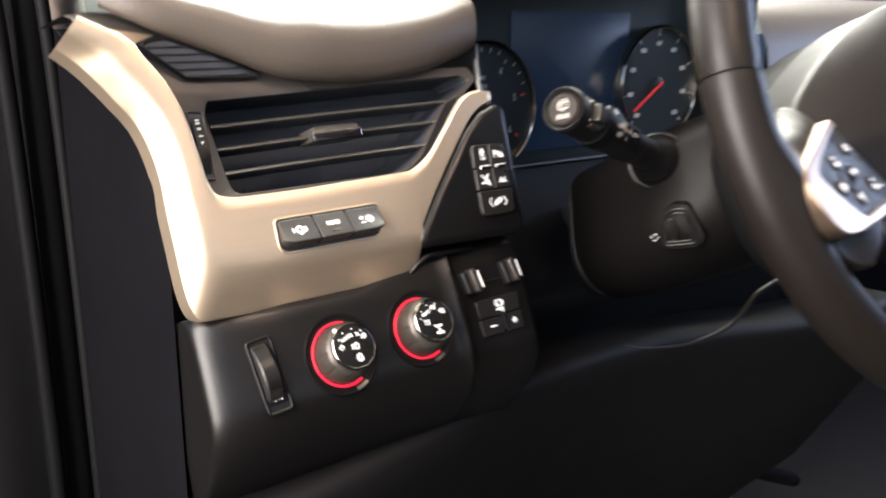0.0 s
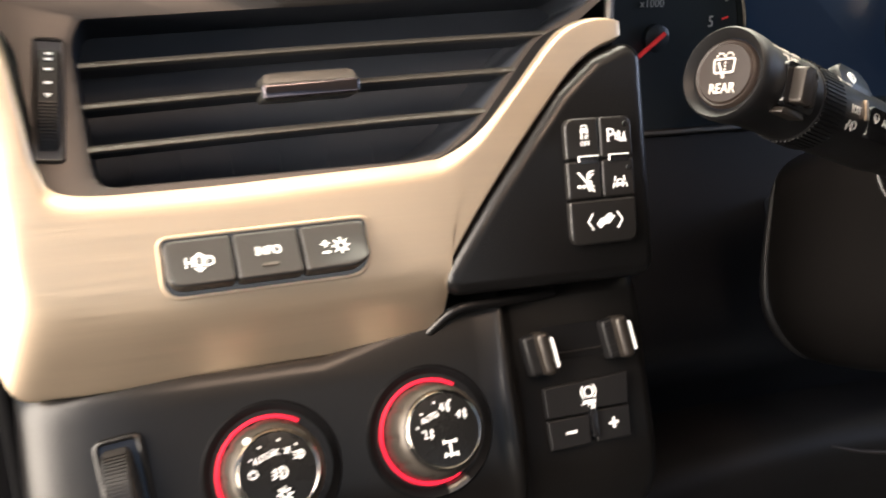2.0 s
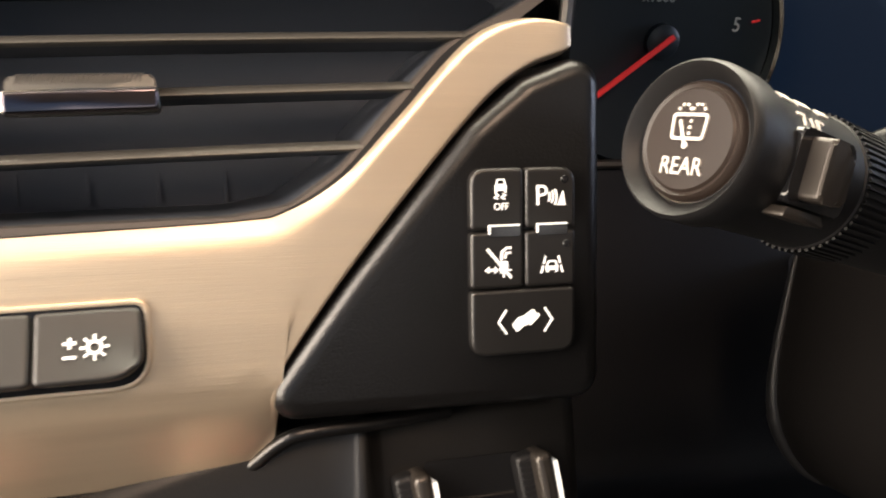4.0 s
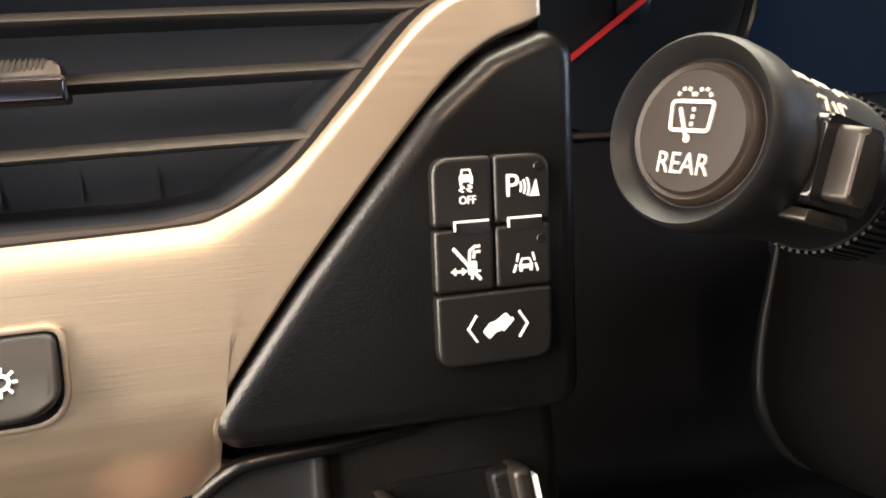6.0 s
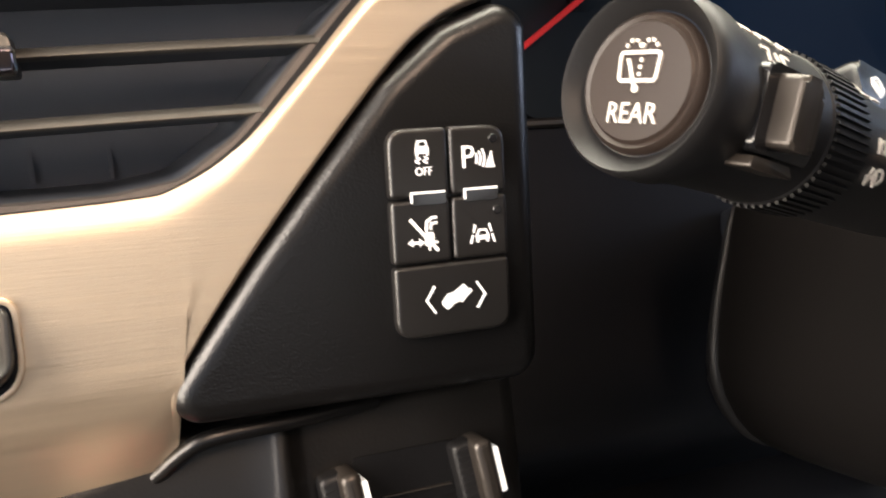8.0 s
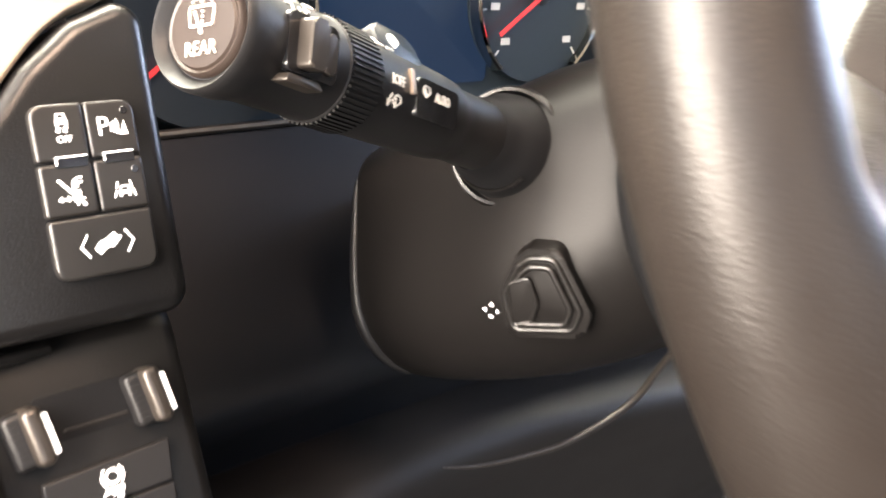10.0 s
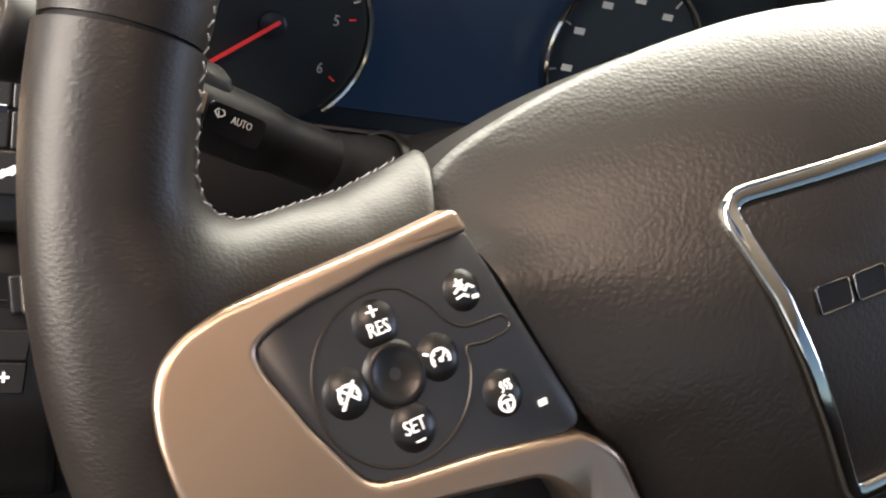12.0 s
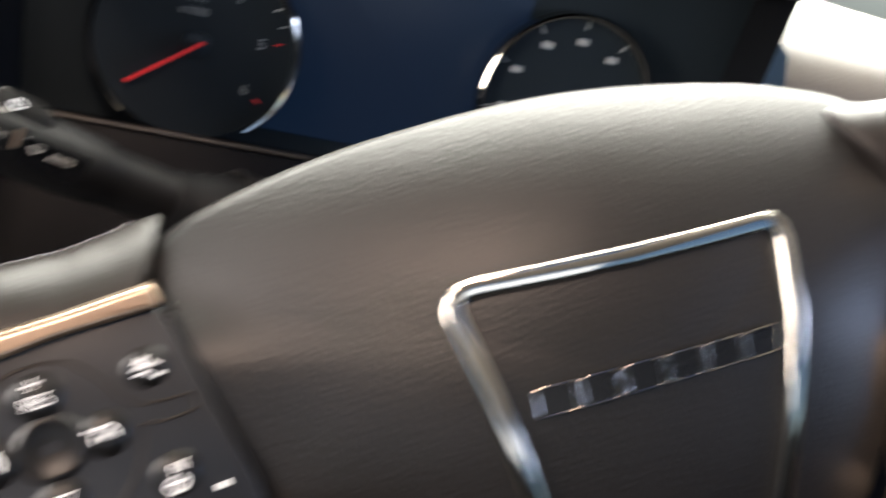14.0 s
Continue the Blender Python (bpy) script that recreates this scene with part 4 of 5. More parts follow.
drive_face, f, m = rotary(-0.0650, -0.0051, "drive_mode_knob", "round drive mode knob with a glowing red ring")
for words, x, y, turn in (("2", -0.0078, -0.0008, 10), ("AUTO", -0.0052, 0.0050, 18), ("4", -0.0002, 0.0080, 0), ("4", 0.0058, 0.0046, -10)):
    lettering(words, 0.0032 if words == "AUTO" else 0.0045, drive_face, at(f, x, y, 0, turn), squash=0.78)
    if words != "AUTO":
        symbol(drive_face, at(f, x + 0.0024, y), strokes=[([(0, -1.2), (0, 1.2)], 0.4, False)], fills=[[(-0.7, 0.5), (0.7, 0.5), (0, 1.9)], [(-0.7, -0.5), (0, -1.9), (0.7, -0.5)]])
symbol(drive_face, at(f, 0.0008, -0.0066), strokes=[([(-2.0, 2.2), (2.0, 2.2)], 0.6, False), ([(0, 2.2), (0, -2.4)], 0.5, False), ([(-2.0, -2.4), (2.0, -2.4)], 0.6, False)] + [([(x, 1.3 * sg + 1.5), (x, 1.3 * sg + 3.0)], 0.7, False) for x in (-2.2, 2.2) for sg in (0,)] + [([(x, -3.3), (x, -1.6)], 0.7, False) for x in (-2.2, 0, 2.2)])
symbol(drive_face, f, fills=[[(10.6 * math.cos(a) + dx, 10.6 * math.sin(a) + dy) for dx, dy in ((-0.35, -0.35), (0.35, -0.35), (0.35, 0.35), (-0.35, 0.35))] for a in (radians(d) for d in (168, 140, 106, 72))], name="mark")

# ---- dimmer wheel ----
DIM = at(LOWER, -0.1662, -0.0102, -0.0009, 6) @ Matrix.Rotation(radians(-7), 4, "Y")
dimmer = thing("dimmer_wheel", DIM, "charcoal dimmer thumbwheel in an upright slot", "dimmer")
part("slot", plate(rrect(0.0126, 0.0395, 0.0022), -0.012, 0.0003), GLOSS, dimmer, "black slot", DIM)
part("slot_rim", sweep([Vector((x, y, 0.0002)) for x, y in rrect(0.0136, 0.0406, 0.0026)], oval(0.0010, 0.0011, 8), closed=True), PLASTIC_LOWER, dimmer, "", DIM)
DW = DIM @ Matrix.Translation((-0.0010, 0.0014, -0.0100)) @ Matrix.Rotation(radians(90), 4, "Y")
dwheel = part("wheel", lathe([(0.0, -0.0046), (0.0180, -0.0046), (0.0192, -0.0034), (0.0192, 0.0034), (0.0180, 0.0046), (0.0, 0.0046)], 56), BAR_BUTTON, dimmer, "", DW)
for k in range(22):
    part("rib", box(-0.0036, 0.0036, -0.0003, 0.0003, 0.0190, 0.0196), PLASTIC_LOWER, dwheel, "", DIM @ Matrix.Translation((-0.0010, 0.0014, -0.0100)) @ Matrix.Rotation(radians(-48 + 3.6 * k), 4, "X"))
plug = part("sign_plate", plate(rrect(0.0110, 0.0075, 0.0006), -0.004, 0.0010, 0.0004, 2), GLOSS, dimmer, "", at(DIM, 0.0002, -0.0128, 0.0010) @ Matrix.Rotation(radians(28), 4, "X"))
symbol(plug, at(DIM, 0.0002, -0.0128, 0.0010) @ Matrix.Rotation(radians(28), 4, "X") @ Matrix.Translation((0, 0, 0.0011)), strokes=[(arc(0, 0, 2.0, -30, 210, 12), 0.5, False), ([(0, -0.4), (1.6, 1.2)], 0.5, False), ([(-3.2, 0), (-2.5, 0.2)], 0.5, False)])

# ---- trailer brake control ----
BRAKE = at(LOWER, -0.0015, 0.0, -0.0026)
brake = thing("trailer_brake_control", BRAKE, "black trailer brake control with two sliding tabs and three buttons", "brake control")
part("channel", plate(rrect(0.0330, 0.0130, 0.0012, 0.0010, 0.0185), -0.010, 0.0006), RUBBER, brake, "", BRAKE)
part("channel_lip", box(-0.0092, 0.0085, 0.0144, 0.0149, -0.004, 0.0014), TAB, brake, "", BRAKE)
for x, s in ((-0.0151, 0.0163), (0.0177, 0.0182)):
    tab_m = at(BRAKE, x, s, 0.0026, 8)
    tab = part("slide_tab", pillow(rounded([(-0.0088, -0.0078), (0.0000, -0.0080), (0.0000, 0.0078), (-0.0088, 0.0076)], 0.0020, 4), -0.008, 0.0026, 0.0015, lambda a, b: 0.0, 4), PLASTIC, brake, "charcoal tab", tab_m)
    part("tab_ridge", pillow(rounded([(-0.0048, -0.0082), (0.0002, -0.0082), (0.0002, 0.0080), (-0.0048, 0.0080)], 0.0023, 5), -0.004, 0.0070, 0.0019, lambda a, b: 0.0, 5), TAB, tab, "dark satin ridge", tab_m)
    part("light_bar", plate(rrect(0.0014, 0.0112, 0.0003, 0.0006, -0.0004), -0.001, 0.0062, 0.0002, 1), PRINT, tab, "white light bar", tab_m)
    for k in range(8):
        part("rib", plate(rrect(0.0034, 0.0006, 0.0002, -0.0064, -0.0056 + 0.0016 * k, 2), 0.0018, 0.0028), PLASTIC, tab, "", tab_m)
main = push_button("button", rounded([(-0.0180, -0.0090), (-0.0002, -0.0090), (0.0004, -0.0080), (0.0165, -0.0080), (0.0180, 0.0040), (-0.0180, 0.0025)], 0.0010, 3), 0.0022, brake, BRAKE, 0.0006, PLASTIC)
minus = push_button("button", rounded([(-0.0178, -0.0208), (-0.0012, -0.0205), (-0.0006, -0.0096), (-0.0180, -0.0096)], 0.0010, 3), 0.0022, brake, BRAKE, 0.0006, PLASTIC)
plus = push_button("button", rounded([(0.0014, -0.0205), (0.0160, -0.0205), (0.0168, -0.0086), (0.0014, -0.0086)], 0.0010, 3), 0.0022, brake, BRAKE, 0.0006, PLASTIC)
bf = at(BRAKE, 0, 0, 0.0023)
symbol(main, at(bf, 0.0, -0.0020), strokes=[(arc(0, 0.8, 1.9, 0, 345, 14), 0.7, True), (arc(0, 0.8, 3.1, 130, 230, 8), 0.5, False), (arc(0, 0.8, 3.1, -50, 50, 8), 0.5, False), ([(-2.6, -2.9), (2.6, -2.9)], 1.3, False), ([(-3.4, -3.5), (-2.4, -3.5)], 0.5, False)] + [(arc(x, -4.1, 0.45, 0, 330, 8), 0.35, True) for x in (-0.2, 1.3)])
part("gain_bar", plate(rrect(0.0022, 0.0124, 0.0010, 0.0006, -0.0122, 4), -0.003, 0.0036, 0.0008, 3), GLOSS, brake, "glossy bar", BRAKE)
symbol(brake, at(BRAKE, 0.0006, -0.0068, 0.0037), fills=[[(x - 0.2, -0.6), (x + 0.2, -0.6), (x + 0.2, 0.6), (x - 0.2, 0.6)] for x in (-0.6, 0.0, 0.6)], name="mark")
symbol(minus, at(bf, -0.0090, -0.0150), fills=[[(-2.2, -0.5), (2.2, -0.5), (2.2, 0.5), (-2.2, 0.5)]])
symbol(plus, at(bf, 0.0090, -0.0142), fills=[[(-2.0, -0.5), (2.0, -0.5), (2.0, 0.5), (-2.0, 0.5)], [(-0.5, -2.0), (0.5, -2.0), (0.5, 2.0), (-0.5, 2.0)]])


# ---- steering column ----
TILT_W = radians(23.7)
W_OUT, W_UP0 = Vector((0, -math.cos(TILT_W), math.sin(TILT_W))), Vector((0, math.sin(TILT_W), math.cos(TILT_W)))
W_MID = Vector((0.2145, -0.157, 1.0128))
column = thing("column_shroud", Matrix.Translation((0.2145, 0.05, 0.90)), "black plastic steering column shroud", "column shroud")


def shroud(profile):
    rows = []
    for t, half, top, bot in profile:
        row = []
        for k in range(41):
            a = 2 * math.pi * k / 40
            c, s = math.cos(a), math.sin(a)
            x = math.copysign(abs(c) ** 0.55, c)
            v = math.copysign(abs(s) ** 0.55, s)
            up = top * v if v > 0 else -bot * v
            narrow = 1 - 0.38 * max(0.0, (up - bot - 0.035) / (top - bot)) ** 1.2
            row.append(W_MID + Vector((half * x * narrow, 0, 0)) - W_OUT * t + W_UP0 * up)
        rows.append(row)
    return sheet(rows)


SHELL = ((0.0965, 0.040, 0.012, -0.035), (0.0970, 0.060, 0.022, -0.055), (0.0985, 0.069, 0.027, -0.063), (0.1020, 0.0745, 0.030, -0.0675), (0.108, 0.0790, 0.031, -0.070), (0.120, 0.088, 0.032, -0.075), (0.138, 0.0965, 0.032, -0.080), (0.160, 0.0985, 0.030, -0.084),
         (0.190, 0.0965, 0.028, -0.087), (0.220, 0.0925, 0.027, -0.088), (0.236, 0.0905, 0.026, -0.0875), (0.2385, 0.0898, 0.0255, -0.0868), (0.2395, 0.0880, 0.024, -0.085), (0.2385, 0.0860, 0.022, -0.083))
part("core", shroud(((0.180, 0.035, 0.006, -0.030), (0.25, 0.032, 0.006, -0.028), (0.30, 0.030, 0.006, -0.028))), VOID, column, "dark inner sleeve", angle=60)
part("shell", shroud(SHELL), SHROUD, column, "black fine-grained shell", angle=60)


def flange():
    pts = []
    for k in range(38, 54):
        a = 2 * math.pi * k / 80
        x, v = (math.copysign(abs(f) ** 0.55, f) for f in (math.cos(a), math.sin(a)))
        up = 0.0255 * v if v > 0 else 0.0870 * v
        narrow = 1 - 0.38 * max(0.0, (up + 0.0870 - 0.035) / 0.1125) ** 1.2
        pts.append(W_MID + Vector((0.0900 * x * narrow, 0, 0)) - W_OUT * 0.2375 + W_UP0 * up)
    return sweep(pts, lambda f: oval(0.0004 + 0.0100 * f * (1 - f), 0.0004 + 0.0110 * f * (1 - f), 10))


part("flange", flange(), PLASTIC, column, "thin satin edge", angle=60)
seam = [W_MID + Vector((x, 0, 0)) - W_OUT * t + W_UP0 * 0.0085 for x, t in ((-0.050, 0.096), (-0.058, 0.108), (-0.064, 0.122), (-0.0685, 0.138))]
part("seam", sweep(seam, oval(0.0006, 0.0006, 6)), GLOSS, column)

TM = frame_of((0.123, -0.0516, 0.918), (0.4822, -0.876, 0.0), (-0.0789, -0.0434, 0.9959))
tilt = thing("column_adjuster", TM, "black four-way column adjuster switch in a stepped bezel", "switch")
outer = [(0.0000, 0.0186), (0.0100, 0.0204), (0.0228, 0.0000), (0.0209, -0.0090), (-0.0041, -0.0150), (-0.0088, 0.0010), (-0.0044, 0.0140)]
lean = lambda a, b: 0.05 * a
part("bezel", plate(rounded(outer, [0.004, 0.005, 0.006, 0.004, 0.004, 0.004, 0.006], 5), -0.010, 0.0026, 0.0018, 4, lean), SHROUD, tilt, "", TM)


def shrunk(k):
    return rounded([(0.0035 + (x - 0.0035) * k, 0.0022 + (y - 0.0022) * k) for x, y in outer], 0.0045 * k, 5)


for k, (size, rise, girth) in enumerate(((0.80, 0.0034, 0.0011), (0.64, 0.0040, 0.0011))):
    part("step", sweep([Vector((x, y, rise + lean(x, y) - 0.0006)) for x, y in shrunk(size)], oval(girth, girth, 10), closed=True), PLASTIC_LOWER, tilt, "rounded step", TM)
part("well", plate(shrunk(0.62), -0.006, 0.0032, 0.0004, 2, lean), SHROUD, tilt, "", TM)
toggle_shape = [(-0.0050, 0.0060), (0.0016, 0.0096), (0.0052, 0.0012), (0.0040, -0.0056), (-0.0022, -0.0086)]
part("toggle", plate(rounded(toggle_shape, 0.0016, 5), -0.004, 0.0052, 0.0014, 4), SHROUD, tilt, "", TM)
part("toggle_lip", sweep([Vector((x, y, 0.0050)) for x, y in rounded(toggle_shape, 0.0016, 5)], oval(0.0005, 0.0006, 8), closed=True), PLASTIC_LOWER, tilt, "", TM)
symbol(tilt, at(TM, -0.0105, -0.0064, 0.0022), fills=[[(x * c - y * s, x * s + y * c) for x, y in ((-1.0, 2.1), (1.0, 2.1), (0, 3.3))] for c, s in ((1, 0), (0, 1), (-1, 0), (0, -1))], mm=0.00085)

# ---- wiper stalk ----
END, ROOT = Vector((0.0035, -0.0625, 1.0080)), Vector((0.1370, -0.0255, 0.9600))
K = (END - ROOT).normalized()
ST_UP = (Vector((0, 0, 1)) - K * K.z).normalized()
STALK = frame_of(END, ST_UP.cross(K), ST_UP) @ Matrix.Rotation(radians(14.5), 4, "Z")
stalk = thing("wiper_stalk", STALK, "black wiper stalk with a rear wiper push button at its end", "stalk")


def on_stalk(d, angle, r):
    """A pose on the stalk's skin: x runs towards the root, z out."""
    m = STALK @ Matrix.Rotation(radians(angle - 7.5), 4, "Z")
    p = m @ Vector((r, 0, -d))
    rho = (m.to_3x3() @ Vector((1, 0, 0)))
    return frame_of(p, -K, rho.cross(-K))


body = part("body", lathe([(0.0100, -0.003), (0.0104, -0.0021), (0.0114, -0.0012), (0.0121, -0.0001), (0.0126, 0.0003), (0.0131, -0.0003), (0.0134, -0.0022), (0.0133, -0.0070), (0.0124, -0.0110), (0.0122, -0.0300), (0.0124, -0.0335)], 56), PLASTIC, stalk, "", STALK)
button = part("push_button", lathe([(0.0101, -0.0030), (0.0098, -0.0016), (0.0092, -0.0010), (0.0086, -0.0013), (0.0082, -0.0008), (0.0, -0.0005)], 48), CAP_FACE, stalk, "brown-black round button", STALK)
part("button_well", lathe([(0.0106, -0.0025), (0.0, -0.0026)], 40), GLOSS, stalk, "", STALK)
bf = at(STALK, 0, 0, -0.0005)
lettering("REAR", 0.0041, button, at(bf, 0, -0.0046), PRINT_DIM, squash=0.86)
dots = [[(math.cos(radians(d)) * 1.25 + cx, math.sin(radians(d)) * 1.25 + 4.4) for d in (d0, d0 + 24)] for cx in (-1.35, 1.35) for d0 in (10, 55, 100, 145)]
symbol(button, bf, strokes=[(rounded([(-3.0, 0.0), (3.0, 0.0), (3.3, 3.9), (-3.3, 3.9)], 0.6, 3), 0.5, True), ([(-0.1, -1.2), (-1.9, 3.0)], 0.55, False)] + [([(0.25, y), (0.25, y + 0.5)], 0.5, False) for y in (0.6, 1.6, 2.6)] + [(p, 0.45, False) for p in dots], fills=[arc(-0.1, -1.1, 0.55, 0, 330, 9)], mat=PRINT_DIM)
# rear washer rocker in a window of the body
WIN = on_stalk(0.0202, 4, 0.0118)
part("window", plate(rrect(0.0168, 0.0125, 0.0018), -0.003, 0.0008, 0.0003, 1), GLOSS, stalk, "", WIN)
part("rocker", plate(rrect(0.0056, 0.0104, 0.0012, -0.0026), -0.002, 0.0046, 0.0014, 3), TAB, stalk, "smoked satin rocker", WIN)
part("rocker", plate(rrect(0.0034, 0.0088, 0.0010, 0.0052), -0.002, 0.0018, 0.0008, 3), TAB, stalk, "", WIN)
part("shelf", plate(rounded([(-0.0088, -0.0086), (0.0040, -0.0086), (0.0020, -0.0068), (-0.0080, -0.0068)], 0.0006), -0.004, 0.0012, 0.0005, 2), TAB, stalk, "", WIN)
ring = part("twist_ring", lathe([(0.0121, -0.0335), (0.0126, -0.0340), (0.0126, -0.0470), (0.0121, -0.0475)], 64), PLASTIC, stalk, "ribbed twist ring", STALK)
bm = bmesh.new()
for k in range(60):
    a = 2 * math.pi * k / 60
    c, s = math.cos(a), math.sin(a)
    pts = [(0.0125, -0.00034), (0.0131, -0.00030), (0.0131, 0.00030), (0.0125, 0.00034)]
    lo = [bm.verts.new((r * c - w * s, r * s + w * c, -0.0345)) for r, w in pts]
    hi = [bm.verts.new((r * c - w * s, r * s + w * c, -0.0465)) for r, w in pts]
    for i in range(4):
        bm.faces.new((lo[i], lo[(i + 1) % 4], hi[(i + 1) % 4], hi[i]))
    bm.faces.new(lo)
    bm.faces.new(hi[::-1])
tagged(part("ribs", bm, PLASTIC, ring, "", STALK, 20), kind="stuff")
grip = part("grip", lathe([(0.0124, -0.0475), (0.0123, -0.0485), (0.0123, -0.0620), (0.0121, -0.0860), (0.0118, -0.0925), (0.0110, -0.0950), (0.0108, -0.1000), (0.0110, -0.120), (0.0112, -0.150)], 48), PLASTIC, stalk, "", STALK)
lettering("OFF", 0.0036, grip, on_stalk(0.0545, 10, 0.01235), squash=0.78, mat=PRINT_DIM)
symbol(grip, on_stalk(0.0515, 10, 0.01235), strokes=[([(0, -1.2), (0, 1.4)], 0.45, False)], mat=PRINT_DIM)
WIPER = dict(strokes=[([(-2.0, 0.2), (-1.4, 1.4), (0, 1.9), (1.4, 1.4), (2.0, 0.2), (0.7, -0.9), (-0.7, -0.9)], 0.45, True), ([(0, -1.6), (-0.8, 1.0)], 0.45, False)])
symbol(grip, on_stalk(0.0545, -14, 0.01235), mm=0.0009, mat=PRINT_DIM, **WIPER)
symbol(grip, on_stalk(0.0512, -14, 0.01235), fills=[[(-1.0, 0.2), (1.0, 0.2), (0, -1.6)]], strokes=[([(0, 0), (0.5, 1.6)], 0.5, False)], mat=PRINT_DIM)
part("mark_bar", plate(rrect(0.0016, 0.0065, 0.0004), -0.001, 0.0005, 0.0003, 1), SATIN_WHEEL, grip, "", on_stalk(0.0605, 16, 0.0124))
part("auto_plate", plate(rrect(0.0215, 0.0100, 0.0015), -0.004, 0.0004, 0.0003, 1), GLOSS, grip, "", on_stalk(0.0735, 2, 0.0121))
symbol(grip, on_stalk(0.0670, 10, 0.01265), mm=0.0009, mat=PRINT_DIM, **WIPER)
lettering("AUTO", 0.0036, grip, on_stalk(0.0755, 8, 0.0126), squash=0.78, mat=PRINT_DIM)
# upper row of signs by the cap and the washer tab on top
for d, w in ((0.0130, 3.2), (0.0185, 3.6), (0.0245, 3.0)):
    symbol(stalk, on_stalk(d, 62, 0.0124), fills=[[(-w / 2, -0.8), (w / 2, -0.8), (w / 2, 0.8), (-w / 2, 0.8)]], name="writing_bar", mat=PRINT_DIM)
symbol(stalk, on_stalk(0.0165, 40, 0.0124), strokes=[([(-3.0, 1.2), (-1.0, 1.2), (-1.6, -1.0)], 0.6, False), ([(1.2, 1.2), (1.2, -1.0)], 0.5, False), ([(3.0, -1.0), (3.2, 1.2), (5.0, 1.2)], 0.6, False)], mat=PRINT_DIM)
for d in (0.0500, 0.0545):
    symbol(grip, on_stalk(d, 58, 0.0125), fills=[[(-1.6, -1.6), (1.6, -1.6), (1.6, 1.6), (-1.6, 1.6)]], strokes=[], name="writing_bar", mat=PRINT_DIM)
PADDLE = on_stalk(0.0600, 92, 0.0085)
tab = part("washer_tab", plate(rounded([(-0.0100, -0.0045), (0.0095, -0.0045), (0.0115, 0.0), (0.0060, 0.0045), (-0.0090, 0.0045)], 0.0025, 4), -0.001, 0.0075, 0.0012, 3), PLASTIC_LOWER, stalk, "charcoal washer tab", PADDLE @ Matrix.Rotation(radians(60), 4, "X"))
symbol(tab, PADDLE @ Matrix.Rotation(radians(60), 4, "X") @ Matrix.Translation((-0.002, 0, 0.0077)), mm=0.0011, **WIPER)
boot = part("boot", lathe([(0.0175, -0.165), (0.0178, -0.143), (0.0172, -0.1375), (0.0155, -0.1345), (0.0148, -0.1300), (0.0135, -0.1285), (0.0125, -0.122), (0.0112, -0.119)], 48), RUBBER, stalk, "black rubber boot", STALK)
part("boot_ring", lathe([(0.0206, -0.160), (0.0210, -0.1425), (0.0200, -0.1410), (0.0190, -0.1412), (0.0184, -0.1435)], 48), PLASTIC_LOWER, stalk, "", STALK)
part("boot_lip", lathe([(0.0160, -0.1352), (0.0164, -0.1338), (0.0158, -0.1330), (0.0152, -0.1340)], 40, 200, 110), PLASTIC_LOWER, stalk, "", STALK)

# ---- instruments ----
PANEL = frame_of((-0.0025, 0.128, 0.0023), (1, 0, 0), (0, 0.02, 1))
cluster = thing("instrument_cluster", PANEL @ Matrix.Translation((0.235, 0.99, 0)), "dark instrument cluster with two dials and a blue screen", "instrument cluster")
part("face", plate(rrect(0.430, 0.190, 0.03, 0.240, 1.024), -0.020, -0.011), CLUSTER_FACE, cluster, "black face", PANEL)
part("screen", plate(rrect(0.150, 0.122, 0.004, 0.2345, 1.001), -0.012, -0.0095, 0.0006, 2), SCREEN, cluster, "dim blue screen", PANEL)
part("hood", sheet([[Vector((x, y + 0.12 * max(0.0, (x - 0.36) / 0.092) ** 1.5 * max(0.0, 1 - y / 0.3) + 0.10 * max(0.0, (0.13 - x) / 0.1) ** 1.5 * max(0.0, 1 - y / 0.3), z)) for y, z in ((-0.002, 1.098), (0.002, 1.106), (0.02, 1.115), (0.08, 1.125), (0.20, 1.13), (0.40, 1.10))] for x in np.linspace(0.03, 0.452, 10)]), PAD, cluster, "black padded hood", angle=60)
part("hood_lining", sheet([[Vector((x, y + 0.12 * max(0.0, (x - 0.36) / 0.092) ** 1.5 * max(0.0, 1 - y / 0.16) + 0.10 * max(0.0, (0.13 - x) / 0.1) ** 1.5 * max(0.0, 1 - y / 0.16), z)) for y, z in ((-0.002, 1.097), (0.05, 1.092), (0.16, 1.085))] for x in np.linspace(0.03, 0.452, 10)]), DARK, cluster, "", angle=60)
for x, lean_x in ((0.034, -0.006), (0.448, 0.004)):
    part("hood_side", sheet([[Vector((x + lean_x * (z - 0.93) / 0.15, max(y, 0.045 + 1.1 * max(0.0, z - 1.035)), z)) for z in (0.925, 0.96, 1.0, 1.04, 1.075, 1.10)] for y in ((0.045, 0.09, 0.16, 0.2) if x < 0.1 else (0.118, 0.13, 0.16, 0.2))]), DARK, cluster, "")
part("hood_trim", sweep([Vector((0.027, 0.041, 1.003)), Vector((0.030, 0.048, 1.020)), Vector((0.034, 0.056, 1.040))], oval(0.0020, 0.0035, 8)), GUNMETAL, cluster, "small satin corner strip")


